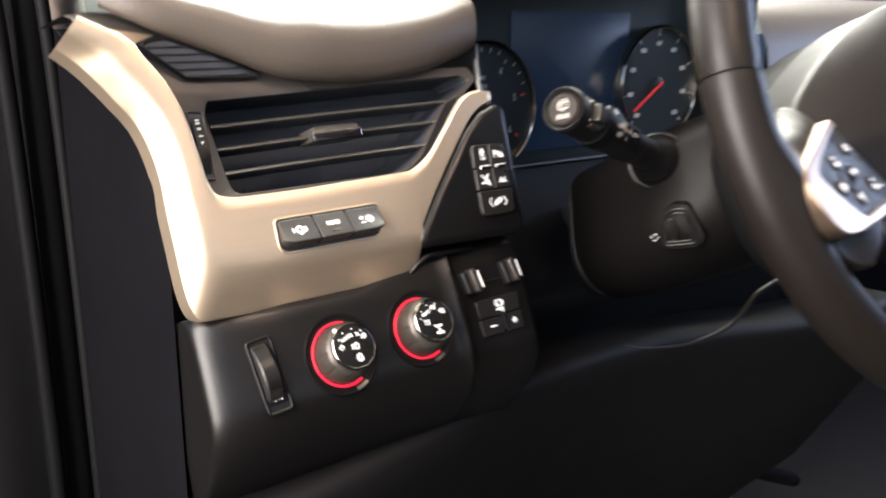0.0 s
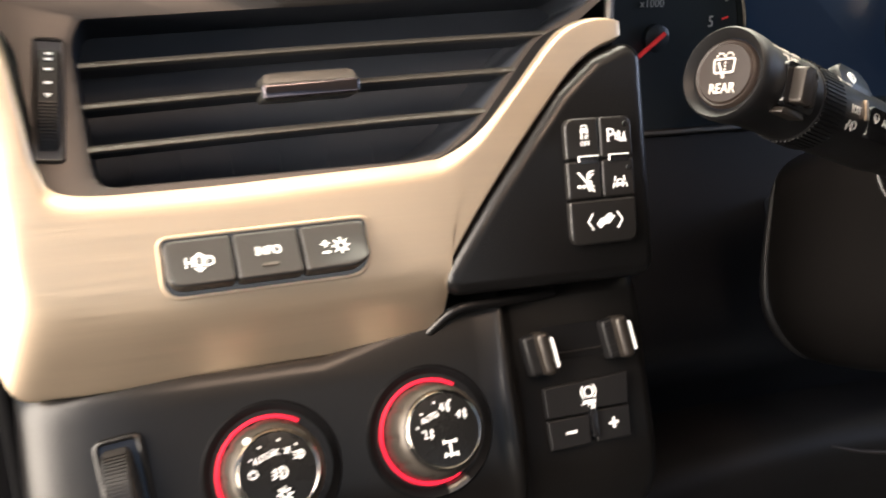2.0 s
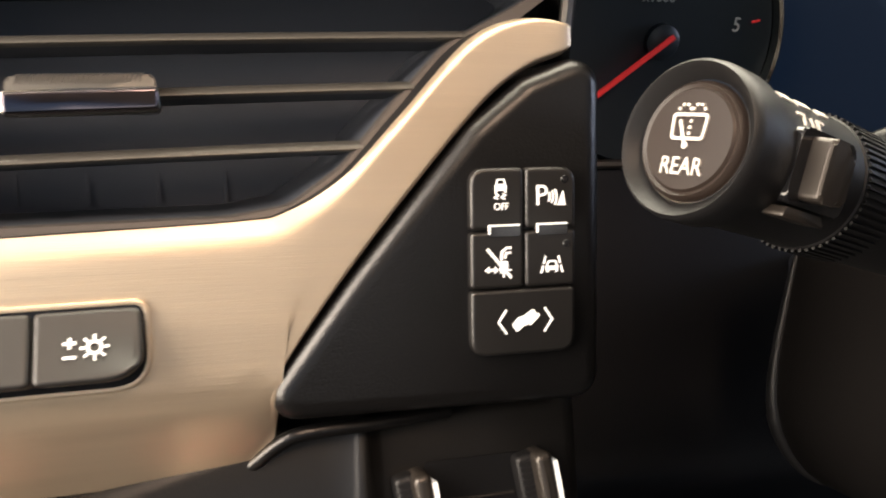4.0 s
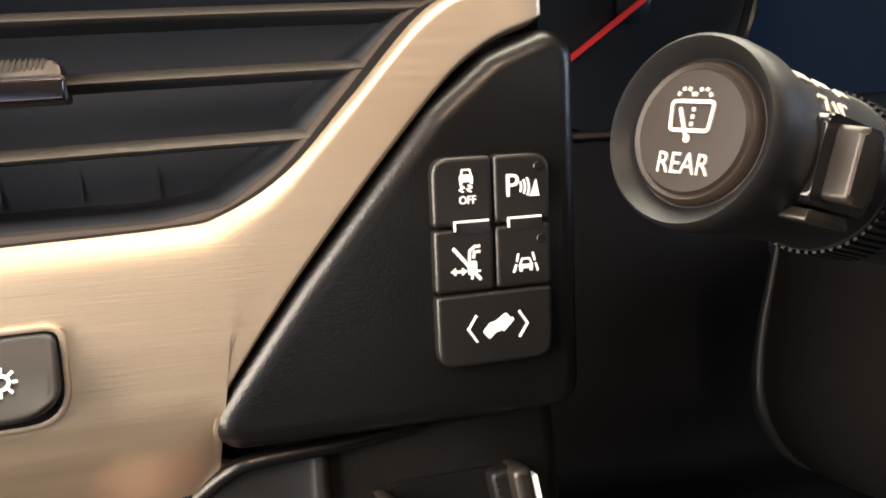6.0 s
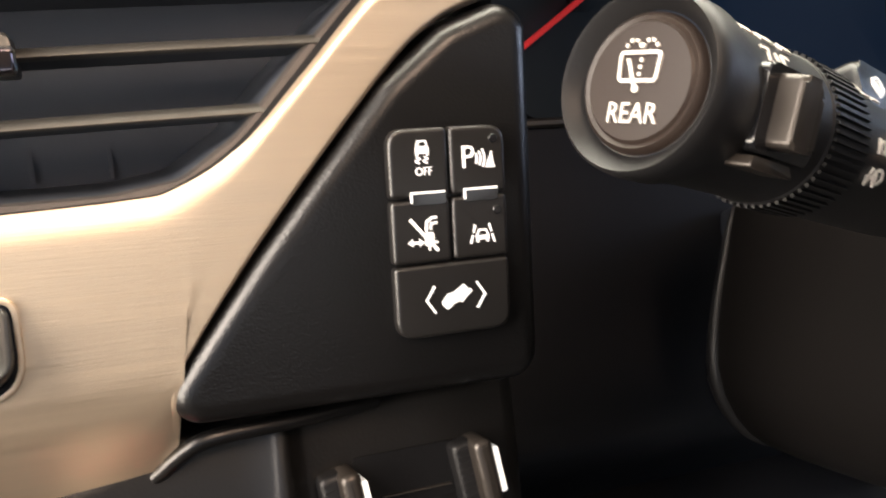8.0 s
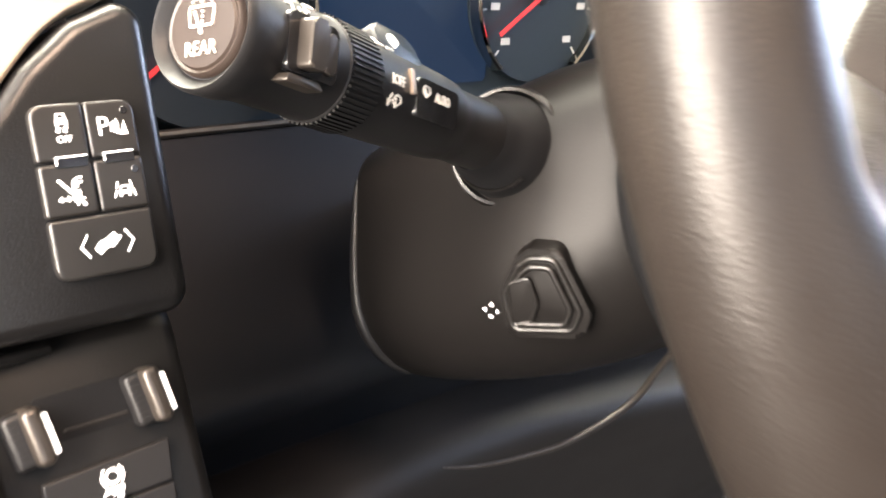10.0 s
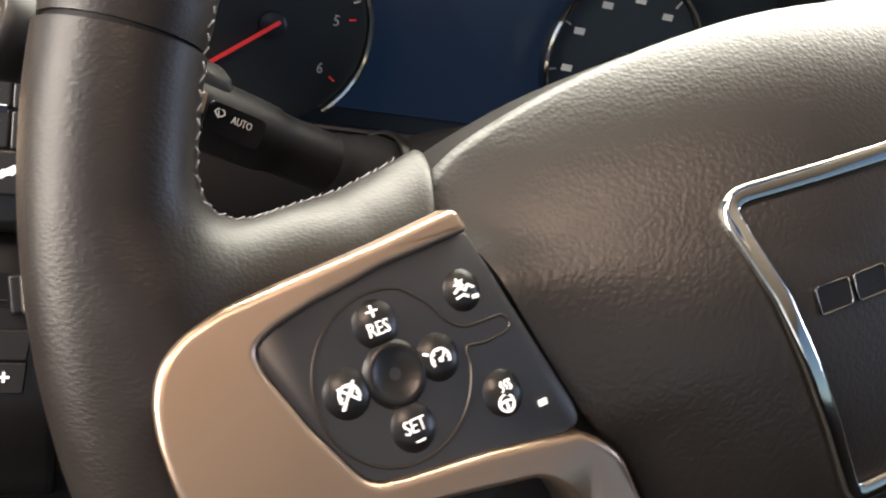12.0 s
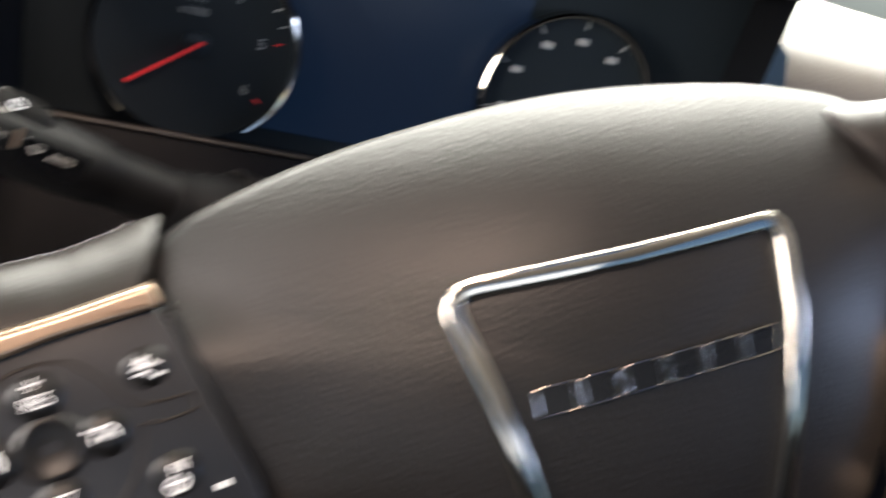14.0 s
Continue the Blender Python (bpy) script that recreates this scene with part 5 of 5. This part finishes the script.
def gauge(x, z, r, needle, name, label):
    m = PANEL @ Matrix.Translation((x, z, 0))
    g = part(name, lathe([(r, -0.011), (r, -0.003), (r * 0.99, -0.0015), (r * 0.6, -0.0022), (0.0, -0.0024)], 56), CLUSTER_FACE, cluster, label, m)
    part("ring", lathe([(r - 0.0002, -0.004), (r - 0.0002, 0.0035), (r + 0.0012, 0.0042), (r + 0.0026, 0.0030), (r + 0.0030, -0.004)], 72, -52, 284), CHROME, g, "chrome ring", m)
    a = radians(needle)
    n = bmesh.new()
    stroke(n, [(-0.0045 * math.cos(a), -0.0045 * math.sin(a)), (r * 0.80 * math.cos(a), r * 0.80 * math.sin(a))], 0.0019, z0=0.002, z1=0.0034)
    part("needle", n, NEEDLE, g, "red needle", m)
    part("hub_cap", lathe([(0.0075, -0.002), (0.0075, 0.0010), (0.0062, 0.0018), (0.0, 0.0019)], 32), CLUSTER_FACE, g, "", m)
    return g, m


tach, m = gauge(0.1220, 0.9820, 0.0535, 218, "rev_counter", "dark round dial with white numerals")
for n in range(3, 7):
    a = radians(242.5 - 46 * n)
    lettering(str(n), 0.0086, tach, at(m, 0.0354 * math.cos(a), 0.0354 * math.sin(a), -0.0008), PRINT_GREY, squash=0.9)
for n in (12, 13, 14, 15, 16, 17, 18, 19, 20, 24):
    a = radians(242.5 - 46 * n / 4)
    symbol(tach, at(m, 0, 0, -0.0008), strokes=[([(0.0466 * math.cos(a), 0.0466 * math.sin(a)), ((0.0505 if n % 4 else 0.0428) * math.cos(a), (0.0505 if n % 4 else 0.0428) * math.sin(a))], 0.0009, False)], mm=1.0, mat=NEEDLE if n >= 20 else PRINT_GREY, name="tick")
lettering("RPM", 0.0060, tach, at(m, -0.004, 0.0250, -0.0008), PRINT_GREY)
lettering("x1000", 0.0060, tach, at(m, -0.004, 0.0180, -0.0008), PRINT_GREY)
speed, m = gauge(0.3440, 0.9930, 0.0545, 213, "speedometer", "dark round dial with pale marks")
for n in range(9):
    a = radians(225 - 33.75 * n)
    symbol(speed, at(m, 0.040 * math.cos(a), 0.040 * math.sin(a), -0.0008), fills=[[(-3.6, -2.0), (3.6, -2.0), (3.6, 2.0), (-3.6, 2.0)]], mat=PRINT_GREY, name="writing_bar")
    symbol(speed, at(m, 0, 0, -0.0008), strokes=[([(0.0475 * math.cos(a), 0.0475 * math.sin(a)), (0.053 * math.cos(a), 0.053 * math.sin(a))], 0.0010, False)], mm=1.0, mat=PRINT_GREY, name="tick")

# ---- steering wheel, turned a little to the left ----
WHEEL = frame_of(W_MID, (1, 0, 0), W_UP0) @ Matrix.Rotation(radians(19.5), 4, "Z")
wheel = thing("steering_wheel", WHEEL, "black leather steering wheel with satin bronze spoke trim", "steering wheel")
R_RIM, RA, RB = 0.1800, 0.0166, 0.0158


def rim_arc(a0, a1, n, pinch=True):
    pts = [(R_RIM * math.cos(radians(a0 + (a1 - a0) * i / n)), R_RIM * math.sin(radians(a0 + (a1 - a0) * i / n)), 0) for i in range(n + 1)]

    def section(f):
        e = min(f, 1 - f) * n
        k = 1.0 if e >= 1 or not pinch else 0.955 + 0.045 * e
        return oval(RA * k, RB * k, 40)

    return sweep(pts, section)


part("rim_grip", rim_arc(201.0, 339.0, 72, False), RIM_LEATHER, wheel, "black smooth leather grip", WHEEL, 60)
part("rim_top", rim_arc(25.2, 154.8, 70), RIM_LEATHER, wheel, "black smooth leather grip", WHEEL, 60)
for a in (155, 25):
    part("rim_joint", lathe([(0.0, -0.0012), (0.0149, -0.0012), (0.0149, 0.0012), (0.0, 0.0012)], 24), RUBBER, wheel, "", WHEEL @ Matrix.Rotation(radians(a), 4, "Z") @ Matrix.Translation((R_RIM, 0, 0)) @ Matrix.Rotation(radians(90), 4, "X"))


def spoke_h(a, b):
    return 0.0125 - 0.19 * (0.131 - abs(a)) - 0.20 * (b + 0.003)


HUB_MID = 0.0108


def trim_h(a, b):
    """The trim follows the spoke and dips where it turns down into the lower spoke."""
    f = min(1.0, max(0.0, (-0.034 - b) / 0.022))
    return spoke_h(a, b) - 0.005 * f * f * (3 - 2 * f)


def leather_field(p):
    """How far points of the wheel lie outside the leather of rim and spoke, melted together."""
    a, b, z = p[..., 0], p[..., 1], p[..., 2]
    tube = (np.sqrt(((np.hypot(a, b) - R_RIM) / RA) ** 2 + (z / RB) ** 2) - 1) * RB
    top = 0.0125 - 0.19 * (0.131 + a) - 0.20 * (b + 0.003) - 0.0030
    edge = np.interp(a, [-0.143, -0.123, -0.112, -0.101], [0.0352, 0.0358, 0.0382, 0.0420])
    r = np.interp(a, [-0.160, -0.135, -0.104], [0.0125, 0.0165, 0.0235])
    u, v = b - edge + r, z - top + r
    slab = np.hypot(np.maximum(u, 0), np.maximum(v, 0)) + np.minimum(np.maximum(u, v), 0) - r
    for cut, k in ((a + 0.1042 - 0.5 * (b - 0.0285), 0.003), (0.010 - b, 0.002), (-0.026 - z, 0.006), (np.hypot(a, b) - 0.1705, 0.008)):
        h = np.clip(0.5 - 0.5 * (slab - cut) / k, 0, 1)
        slab = slab + (cut - slab) * h + k * h * (1 - h)
    k = 0.017
    h = np.clip(0.5 + 0.5 * (slab - tube) / k, 0, 1)
    return slab + (tube - slab) * h - k * h * (1 - h)


def leather_slope(p, e=0.0003):
    g = np.stack([leather_field(p + d) - leather_field(p - d) for d in np.eye(3) * e], -1) / (2 * e)
    return g / np.maximum(np.linalg.norm(g, axis=-1, keepdims=True), 1e-9), np.linalg.norm(g, axis=-1)


def on_leather(p, off=0.0):
    p = np.array(p, float)
    for _ in range(8):
        g, steep = leather_slope(p)
        p = p - g * ((leather_field(p) - off) / np.maximum(steep, 0.2))[..., None]
    return p


def melted_leather(side, cell=0.0016):
    """A skin of quads over the field, drawn cell by cell and cut off square at both ends on the rim."""
    low = np.array([-0.2005, -0.078, -0.029])
    count = np.ceil((np.array([-0.094, 0.092, 0.022]) - low) / cell).astype(int)
    axes = [low[i] + cell * np.arange(count[i] + 1) for i in range(3)]
    f = leather_field(np.stack(np.meshgrid(*axes, indexing="ij"), -1)) < 0
    full = sum(f[i : f.shape[0] - 1 + i, j : f.shape[1] - 1 + j, k : f.shape[2] - 1 + k].astype(int) for i in (0, 1) for j in (0, 1) for k in (0, 1))
    live = (full > 0) & (full < 8)
    number = -np.ones(live.shape, int)
    number[live] = np.arange(live.sum())
    where = on_leather(low + cell * (np.argwhere(live) + 0.5))
    faces = []
    for axis in range(3):
        turn = [(axis + i) % 3 for i in range(3)]
        g, n = f.transpose(turn), number.transpose(turn)
        i, j, k = np.nonzero(g[:-1, 1:-1, 1:-1] != g[1:, 1:-1, 1:-1])
        quad = np.stack([n[i, j, k], n[i, j + 1, k], n[i, j + 1, k + 1], n[i, j, k + 1]], -1)
        faces += quad[(quad >= 0).all(1)].tolist()
    bm = bmesh.new()
    verts = [bm.verts.new((x if side < 0 else -x, y, z)) for x, y, z in where.tolist()]
    for q in faces:
        bm.faces.new([verts[w] for w in q])
    for turn in (155.2, 201.0):
        t = radians(turn)
        out = Vector((-math.sin(t), math.cos(t), 0)) * (-1 if turn < 180 else 1)
        if side > 0:
            out.x = -out.x
        bmesh.ops.bisect_plane(bm, geom=bm.verts[:] + bm.edges[:] + bm.faces[:], plane_co=(0, 0, 0), plane_no=out, clear_outer=True)
    return bm


def wing(side):
    """A spoke: leather root, satin trim and switch pad; built for the driver's left, mirrored for the right."""
    def flip(points):
        return [(2 * HUB_MID - x, y) for x, y in points][::-1] if side > 0 else points

    name_m = WHEEL
    root = rounded([(-0.1690, 0.0200), (-0.1080, 0.0240), (-0.1050, 0.0180), (-0.0930, -0.0300), (-0.1300, -0.0400), (-0.1600, -0.0440), (-0.1680, -0.0300), (-0.1720, 0.0000)],
                   [0.004, 0.004, 0.004, 0.004, 0.02, 0.006, 0.02, 0.03], 5)
    part("spoke_core", plate(flip(root), -0.024, -0.0035, 0.003, 3, lambda a, b: spoke_h(a, b) - 0.006 * min(1.0, max(0.0, (abs(a) - 0.146) / 0.020)) ** 1.5), RIM_LEATHER, wheel, "", name_m, 70)
    part("spoke", melted_leather(side), RIM_LEATHER, wheel, "black leather spoke flowing into the rim", name_m, 180)
    hole = [(-0.1030, 0.0205), (-0.1257, 0.0190), (-0.1441, 0.0162), (-0.1529, 0.0141), (-0.1578, 0.0116), (-0.1568, 0.0065), (-0.1517, -0.0058), (-0.1468, -0.0150), (-0.1432, -0.0209), (-0.1355, -0.0225), (-0.1164, -0.0252), (-0.0925, -0.0298)]
    hole_r = [0.0012, 0.03, 0.03, 0.02, 0.005, 0.02, 0.03, 0.02, 0.009, 0.02, 0.03, 0.004]
    outer = [(-0.1045, 0.0262), (-0.1247, 0.0238), (-0.1501, 0.0217), (-0.1618, 0.0207), (-0.1698, 0.0186), (-0.1750, 0.0148), (-0.1778, 0.0090), (-0.1788, 0.0016), (-0.1785, -0.0060), (-0.1775, -0.0125), (-0.1735, -0.0180), (-0.1646, -0.0216),
             (-0.1559, -0.0242), (-0.1423, -0.0270), (-0.1217, -0.0314), (-0.1040, -0.0354), (-0.0968, -0.0445), (-0.0945, -0.0600), (-0.0930, -0.0880), (-0.0740, -0.0880), (-0.0760, -0.0680), (-0.0785, -0.0520), (-0.0817, -0.0400), (-0.0872, -0.0334)]
    rad = [0.0024] + [0.03] * 8 + [0.012, 0.010] + [0.03] * 4 + [0.012, 0.02, 0.03, 0.003, 0.003, 0.03, 0.03, 0.02, 0.008]
    part("spoke_trim", pillow(flip(rounded(outer + hole[::-1], rad + hole_r[::-1], 6)), -0.012, 0.0028, 0.0015, trim_h, 6), SATIN_WHEEL, wheel, "satin bronze trim", name_m, 60)
    inset = [(-0.1032, 0.0202)] + [(x * 1.0 + (0.0003 if x < -0.13 else 0.0), y) for x, y in hole[1:-1]] + [(-0.0882, -0.0308)]
    pad_shape = rounded(inset, hole_r, 6)
    return part("switch_pad", plate(flip(pad_shape), -0.010, 0.0006, 0.0006, 2, spoke_h), PAD_FACE, wheel, "charcoal switch pad", name_m, 50)


left_pad = wing(-1)
wing(1)
# lower spokes
for side in (-1, 1):
    leg = [(-0.0934, -0.0800), (-0.0742, -0.0800), (-0.0710, -0.0950), (-0.0560, -0.1640), (-0.0700, -0.1680), (-0.0895, -0.1000)]
    pts = leg if side < 0 else [(2 * HUB_MID - x, y) for x, y in leg][::-1]
    part("lower_spoke", pillow(rounded(pts, 0.004, 4), -0.012, 0.0030, 0.0024, lambda a, b: trim_h(a, max(b, -0.088)) - 0.22 * max(0.0, -0.088 - b) - 0.0008), SATIN_WHEEL, wheel, "satin bronze lower spoke", WHEEL, 60)


def pad_pose(a, b, off=0.0007, turn=0.0):
    """A pose on the slanted switch pad."""
    p = WHEEL @ Vector((a, b, spoke_h(a, b) + off))
    r = WHEEL.to_3x3() @ Vector((1, 0, -0.19))
    u = WHEEL.to_3x3() @ Vector((0, 1, -0.20))
    return frame_of(p, r, u) @ Matrix.Rotation(radians(turn), 4, "Z")


def dome(a, b, r=0.0042):
    return part("button", lathe([(r * 1.30, -0.0003), (r * 1.18, 0.0003), (r * 1.02, 0.0008), (r * 0.80, 0.0014), (r * 0.48, 0.0018), (0.0, 0.0020)], 32), PLASTIC_LOWER, left_pad, "", pad_pose(a, b, 0.0002), 70)


MID = (-0.1306, -0.0030)
# one groove runs round the four keys and out along a tongue to the pad's edge
loop = [(MID[0] + 0.0184 * math.cos(radians(d)), MID[1] - 0.0003 + 0.0179 * math.sin(radians(d))) for d in range(68, 356, 8)]
loop += [(-0.1122, -0.0034), (-0.1075, -0.0040), (-0.1008, -0.0034), (-0.0998, -0.0016), (-0.1012, 0.0002), (-0.1060, 0.0004), (-0.1112, 0.0008), (-0.1150, 0.0034), (-0.1180, 0.0080), (-0.1218, 0.0118)]
pp = pad_pose(*MID)
part("groove", sweep([pp.inverted() @ (WHEEL @ Vector((a, b, spoke_h(a, b) + 0.0007))) for a, b in [tuple(q) for q in smooth_path(loop, 3, True)]], oval(0.00034, 0.0003, 6), closed=True, up=(0, 0, 1)), TAB, left_pad, "", pp)
part("centre_dish", lathe([(0.0082, -0.0004), (0.0074, 0.0004), (0.0066, 0.0012), (0.0060, 0.0015), (0.0053, 0.0012), (0.0032, 0.0005), (0.0, 0.0003)], 40), PLASTIC_LOWER, left_pad, "", pad_pose(*MID, 0.0002), 70)
SIGN = 0.0022
b = dome(-0.1314, 0.0079, 0.0046)
lettering("RES", 0.0042, b, pad_pose(-0.1314, 0.0072, SIGN), squash=0.82)
symbol(b, pad_pose(-0.1317, 0.0110, SIGN - 0.0002), strokes=[([(-1.3, 0), (1.3, 0)], 0.45, False), ([(0, -1.3), (0, 1.3)], 0.45, False)])
b = dome(-0.1304, -0.0144, 0.0046)
lettering("SET", 0.0042, b, pad_pose(-0.1304, -0.0138, SIGN), squash=0.82)
symbol(b, pad_pose(-0.1300, -0.0170, SIGN - 0.0004), strokes=[([(-1.1, 0), (1.1, 0)], 0.4, False)])
DIAL = [(arc(0, 0, 2.2, -30, 210, 14), 0.5, False), ([(0, -0.2), (1.5, 1.2)], 0.45, False)] + [([(1.6 * math.cos(radians(d)), 1.6 * math.sin(radians(d))), (2.2 * math.cos(radians(d)), 2.2 * math.sin(radians(d)))], 0.4, False) for d in (0, 45, 90, 135, 180)]
b = dome(-0.1420, -0.0030, 0.0046)
symbol(b, pad_pose(-0.1420, -0.0030, SIGN), strokes=DIAL + [([(-2.2, -2.4), (1.8, 2.6)], 0.5, False), ([(2.0, -1.6), (-2.0, 2.0)], 0.5, False)])
b = dome(-0.1198, -0.0032, 0.0046)
symbol(b, pad_pose(-0.1198, -0.0032, SIGN), strokes=DIAL + [([(-3.6, 2.2), (-2.6, 1.6)], 0.6, False)], fills=[arc(0, -0.2, 0.6, 0, 330, 9)])
b = dome(-0.1089, 0.0082, 0.0042)
symbol(b, pad_pose(-0.1089, 0.0082, SIGN), strokes=[([(-2.6, 0.2), (-1.2, 1.2), (0.2, 0.2), (1.2, 1.2), (2.6, 0.2)], 0.55, False), ([(-2.6, -1.0), (-0.6, -0.6), (0.6, -1.4)], 0.55, False), ([(1.4, -1.8), (3.0, -1.8)], 0.9, False)], fills=[[(-0.8 + 1.5 * (1 if k % 2 else 0.45) * math.cos(radians(36 * k)), 1.9 + 1.5 * (1 if k % 2 else 0.45) * math.sin(radians(36 * k))) for k in range(10)]])
b = dome(-0.1072, -0.0158, 0.0046)
symbol(b, pad_pose(-0.1072, -0.0168, SIGN - 0.0002), strokes=[(arc(-0.4, -0.8, 1.9, 0, 345, 14), 0.5, True), ([(-2.2, -0.6), (-0.4, -0.2), (1.4, -0.6)], 0.55, False), ([(-0.4, -0.2), (-0.4, -2.4)], 0.5, False)] + [(smooth_path([(x, 1.6), (x + 0.5, 2.4), (x, 3.2), (x + 0.5, 4.0)], 3), 0.45, False) for x in (-0.6, 0.5, 1.6)])
symbol(left_pad, pad_pose(-0.0980, -0.0212, 0.0009), fills=[[(-1.1, -0.7), (1.1, -0.7), (1.1, 0.7), (-1.1, 0.7)]], name="indicator")

# airbag cover
HALF = [(-0.1035, 0.0285), (-0.0985, 0.0352), (-0.0800, 0.0425), (-0.0434, 0.0502), (HUB_MID, 0.0545)]
FLANK = [(-0.0300, -0.1080), (-0.0610, -0.0890), (-0.0715, -0.0700), (-0.0755, -0.0560), (-0.0790, -0.0425), (-0.0860, -0.0305), (-0.0942, -0.0045), (-0.0998, 0.0170)]
HUB = HALF + [(2 * HUB_MID - x, y) for x, y in HALF[-2::-1]] + [(2 * HUB_MID - x, y) for x, y in FLANK[::-1]] + [(HUB_MID, -0.1120)] + FLANK
loop = [tuple(p) for p in smooth_path(HUB, 6, True)]


def rim_height(y):
    """How high the cover's edge stands: flush beside the switch pad, deep along the top."""
    f = min(1.0, max(0.0, (y - 0.004) / 0.034))
    return float(np.interp(y, (-0.11, -0.06, -0.03, 0.0, 0.02), (0.0, 0.006, 0.0075, 0.0050, 0.0020))) - 0.0195 * f * f * (3 - 2 * f)


def cover_point(rho, x, y):
    f = min(1.0, max(0.0, (y + 0.045) / 0.100))
    f = f * f * (3 - 2 * f)
    edge = 0.0050 - 0.0170 * f
    turn = math.atan2((y + 0.022) / 0.074, (x - HUB_MID) / 0.1)
    keep = rho**3
    power = 3.2 - 0.9 * f
    px = HUB_MID + rho * (keep * (x - HUB_MID) + (1 - keep) * 0.1 * math.cos(turn))
    py = -0.022 + rho * (keep * (y + 0.022) + (1 - keep) * 0.074 * math.sin(turn))
    return px, py, edge + (0.0215 - edge) * (1 - rho**power) + (rim_height(y) - edge) * rho**9


rows = [[cover_point(rho, x, y) for x, y in loop + loop[:1]] for rho in (0.0, 0.15, 0.3, 0.45, 0.55, 0.64, 0.72, 0.79, 0.85, 0.90, 0.94, 0.97, 0.985)]
rows.append([(HUB_MID + (x - HUB_MID) * 1.000, y, rim_height(y) - 0.0004) for x, y in loop + loop[:1]])
for depth in (-0.003, -0.03):
    rows.append([(HUB_MID + (x - HUB_MID) * 0.992, -0.022 + (y + 0.022) * 0.99, rim_height(y) + depth) for x, y in loop + loop[:1]])
cover = part("airbag_cover", sheet(rows), AIRBAG, wheel, "black moulded grain cover", WHEEL, 75)
badge_shape = [(-0.0395, 0.0102), (0.0610, 0.0102), (0.0430, -0.0735), (-0.0215, -0.0735)]
SKIN = np.array([cover_point(rho, x, y) for rho in np.linspace(0.02, 0.9, 60) for x, y in loop])


def cover_z(x, y):
    """The height of the cover at a point of the wheel's plane."""
    d = np.hypot(SKIN[:, 0] - x, SKIN[:, 1] - y)
    near = np.argsort(d)[:6]
    w = 1 / (d[near] + 1e-5)
    return float((SKIN[near, 2] * w).sum() / w.sum())


edge_pts = rounded(badge_shape, 0.0065, 6)
line_pts = [(p0[0] + (p1[0] - p0[0]) * f, p0[1] + (p1[1] - p0[1]) * f) for p0, p1 in zip(edge_pts, edge_pts[1:] + edge_pts[:1]) for f in ((0.0, 0.25, 0.5, 0.75) if math.dist(p0, p1) > 0.01 else (0.0,))]
part("badge_frame", sweep([Vector((x, y, cover_z(x, y) + 0.0004)) for x, y in line_pts], rrect(0.0054, 0.0040, 0.0014, n=3), closed=True), CHROME, cover, "bright chrome frame", WHEEL, 50)
for k in range(6):
    x = -0.0185 + 0.0122 * k
    block = part("badge_block", plate(rrect(0.0104, 0.0070, 0.0012, x, -0.0195, 3), -0.001, 0.0007, 0.0003, 1, lambda a, b2: cover_z(a, b2)), KNOB_FACE, cover, "black badge shape with a thin chrome edge", WHEEL)
    part("outline", sweep([Vector((a, b2, cover_z(a, b2) + 0.0006)) for a, b2 in rrect(0.0104, 0.0070, 0.0012, x, -0.0195, 3)], oval(0.00035, 0.0005, 8), closed=True), KNOB_RIM, block, "", WHEEL)
shell_loop = []
for k in range(64):
    c, d = math.cos(2 * math.pi * k / 64), math.sin(2 * math.pi * k / 64)
    shell_loop.append((0.005 + 0.108 * math.copysign(abs(c) ** 0.78, c), -0.020 + (0.071 if d > 0 else 0.078) * math.copysign(abs(d) ** 0.78, d)))
back = [[(0.005 + (x - 0.005) * f, -0.020 + (y + 0.020) * f, z) for x, y in shell_loop + shell_loop[:1]] for z, f in ((-0.022, 0.80), (-0.034, 0.86), (-0.050, 0.93), (-0.066, 0.985), (-0.078, 1.0), (-0.086, 0.985), (-0.0915, 0.95), (-0.094, 0.88), (-0.095, 0.5), (-0.095, 0.05))]
part("hub_back", sheet(back), RUBBER, wheel, "black moulded back of the hub", WHEEL, 60)

# thread along the inner seam
thread = [(-0.1379, 0.0891, 0.0062), (-0.1433, 0.0818, 0.0062), (-0.1481, 0.0733, 0.0062), (-0.1517, 0.0660, 0.0060), (-0.1543, 0.0580, 0.0056), (-0.1556, 0.0516, 0.0052), (-0.1562, 0.0463, 0.0046), (-0.1559, 0.0419, 0.0038), (-0.1554, 0.0394, 0.0018), (-0.1530, 0.0376, -0.0016), (-0.1494, 0.0368, -0.0040), (-0.1430, 0.0366, -0.0095), (-0.1364, 0.0370, -0.0140), (-0.1264, 0.0380, -0.0180), (-0.1150, 0.0400, -0.0205), (-0.1060, 0.0420, -0.0215)]
way = [Vector(p) for p in on_leather(smooth_path(thread, 12), 0.0002).tolist()]
run, gone, spots = 0.0, 0.0, []
for p, q in zip(way, way[1:]):
    step = (q - p).length
    while gone + step >= run:
        f = (run - gone) / step
        spots.append((p.lerp(q, f), (q - p).normalized()))
        run += 0.0028
    gone += step
for k, (p, d) in enumerate(spots):
    half = d * 0.0010 + Vector((0.00035 if k % 2 else -0.00035, 0.00025, 0))
    part("stitch", sweep([p - half, p - half * 0.4 + Vector((0, 0, 0.0004)), p + half * 0.4 + Vector((0, 0, 0.0004)), p + half], oval(0.00019, 0.00019, 6), up=(0, 0, 1)), STITCH, wheel, "", WHEEL)
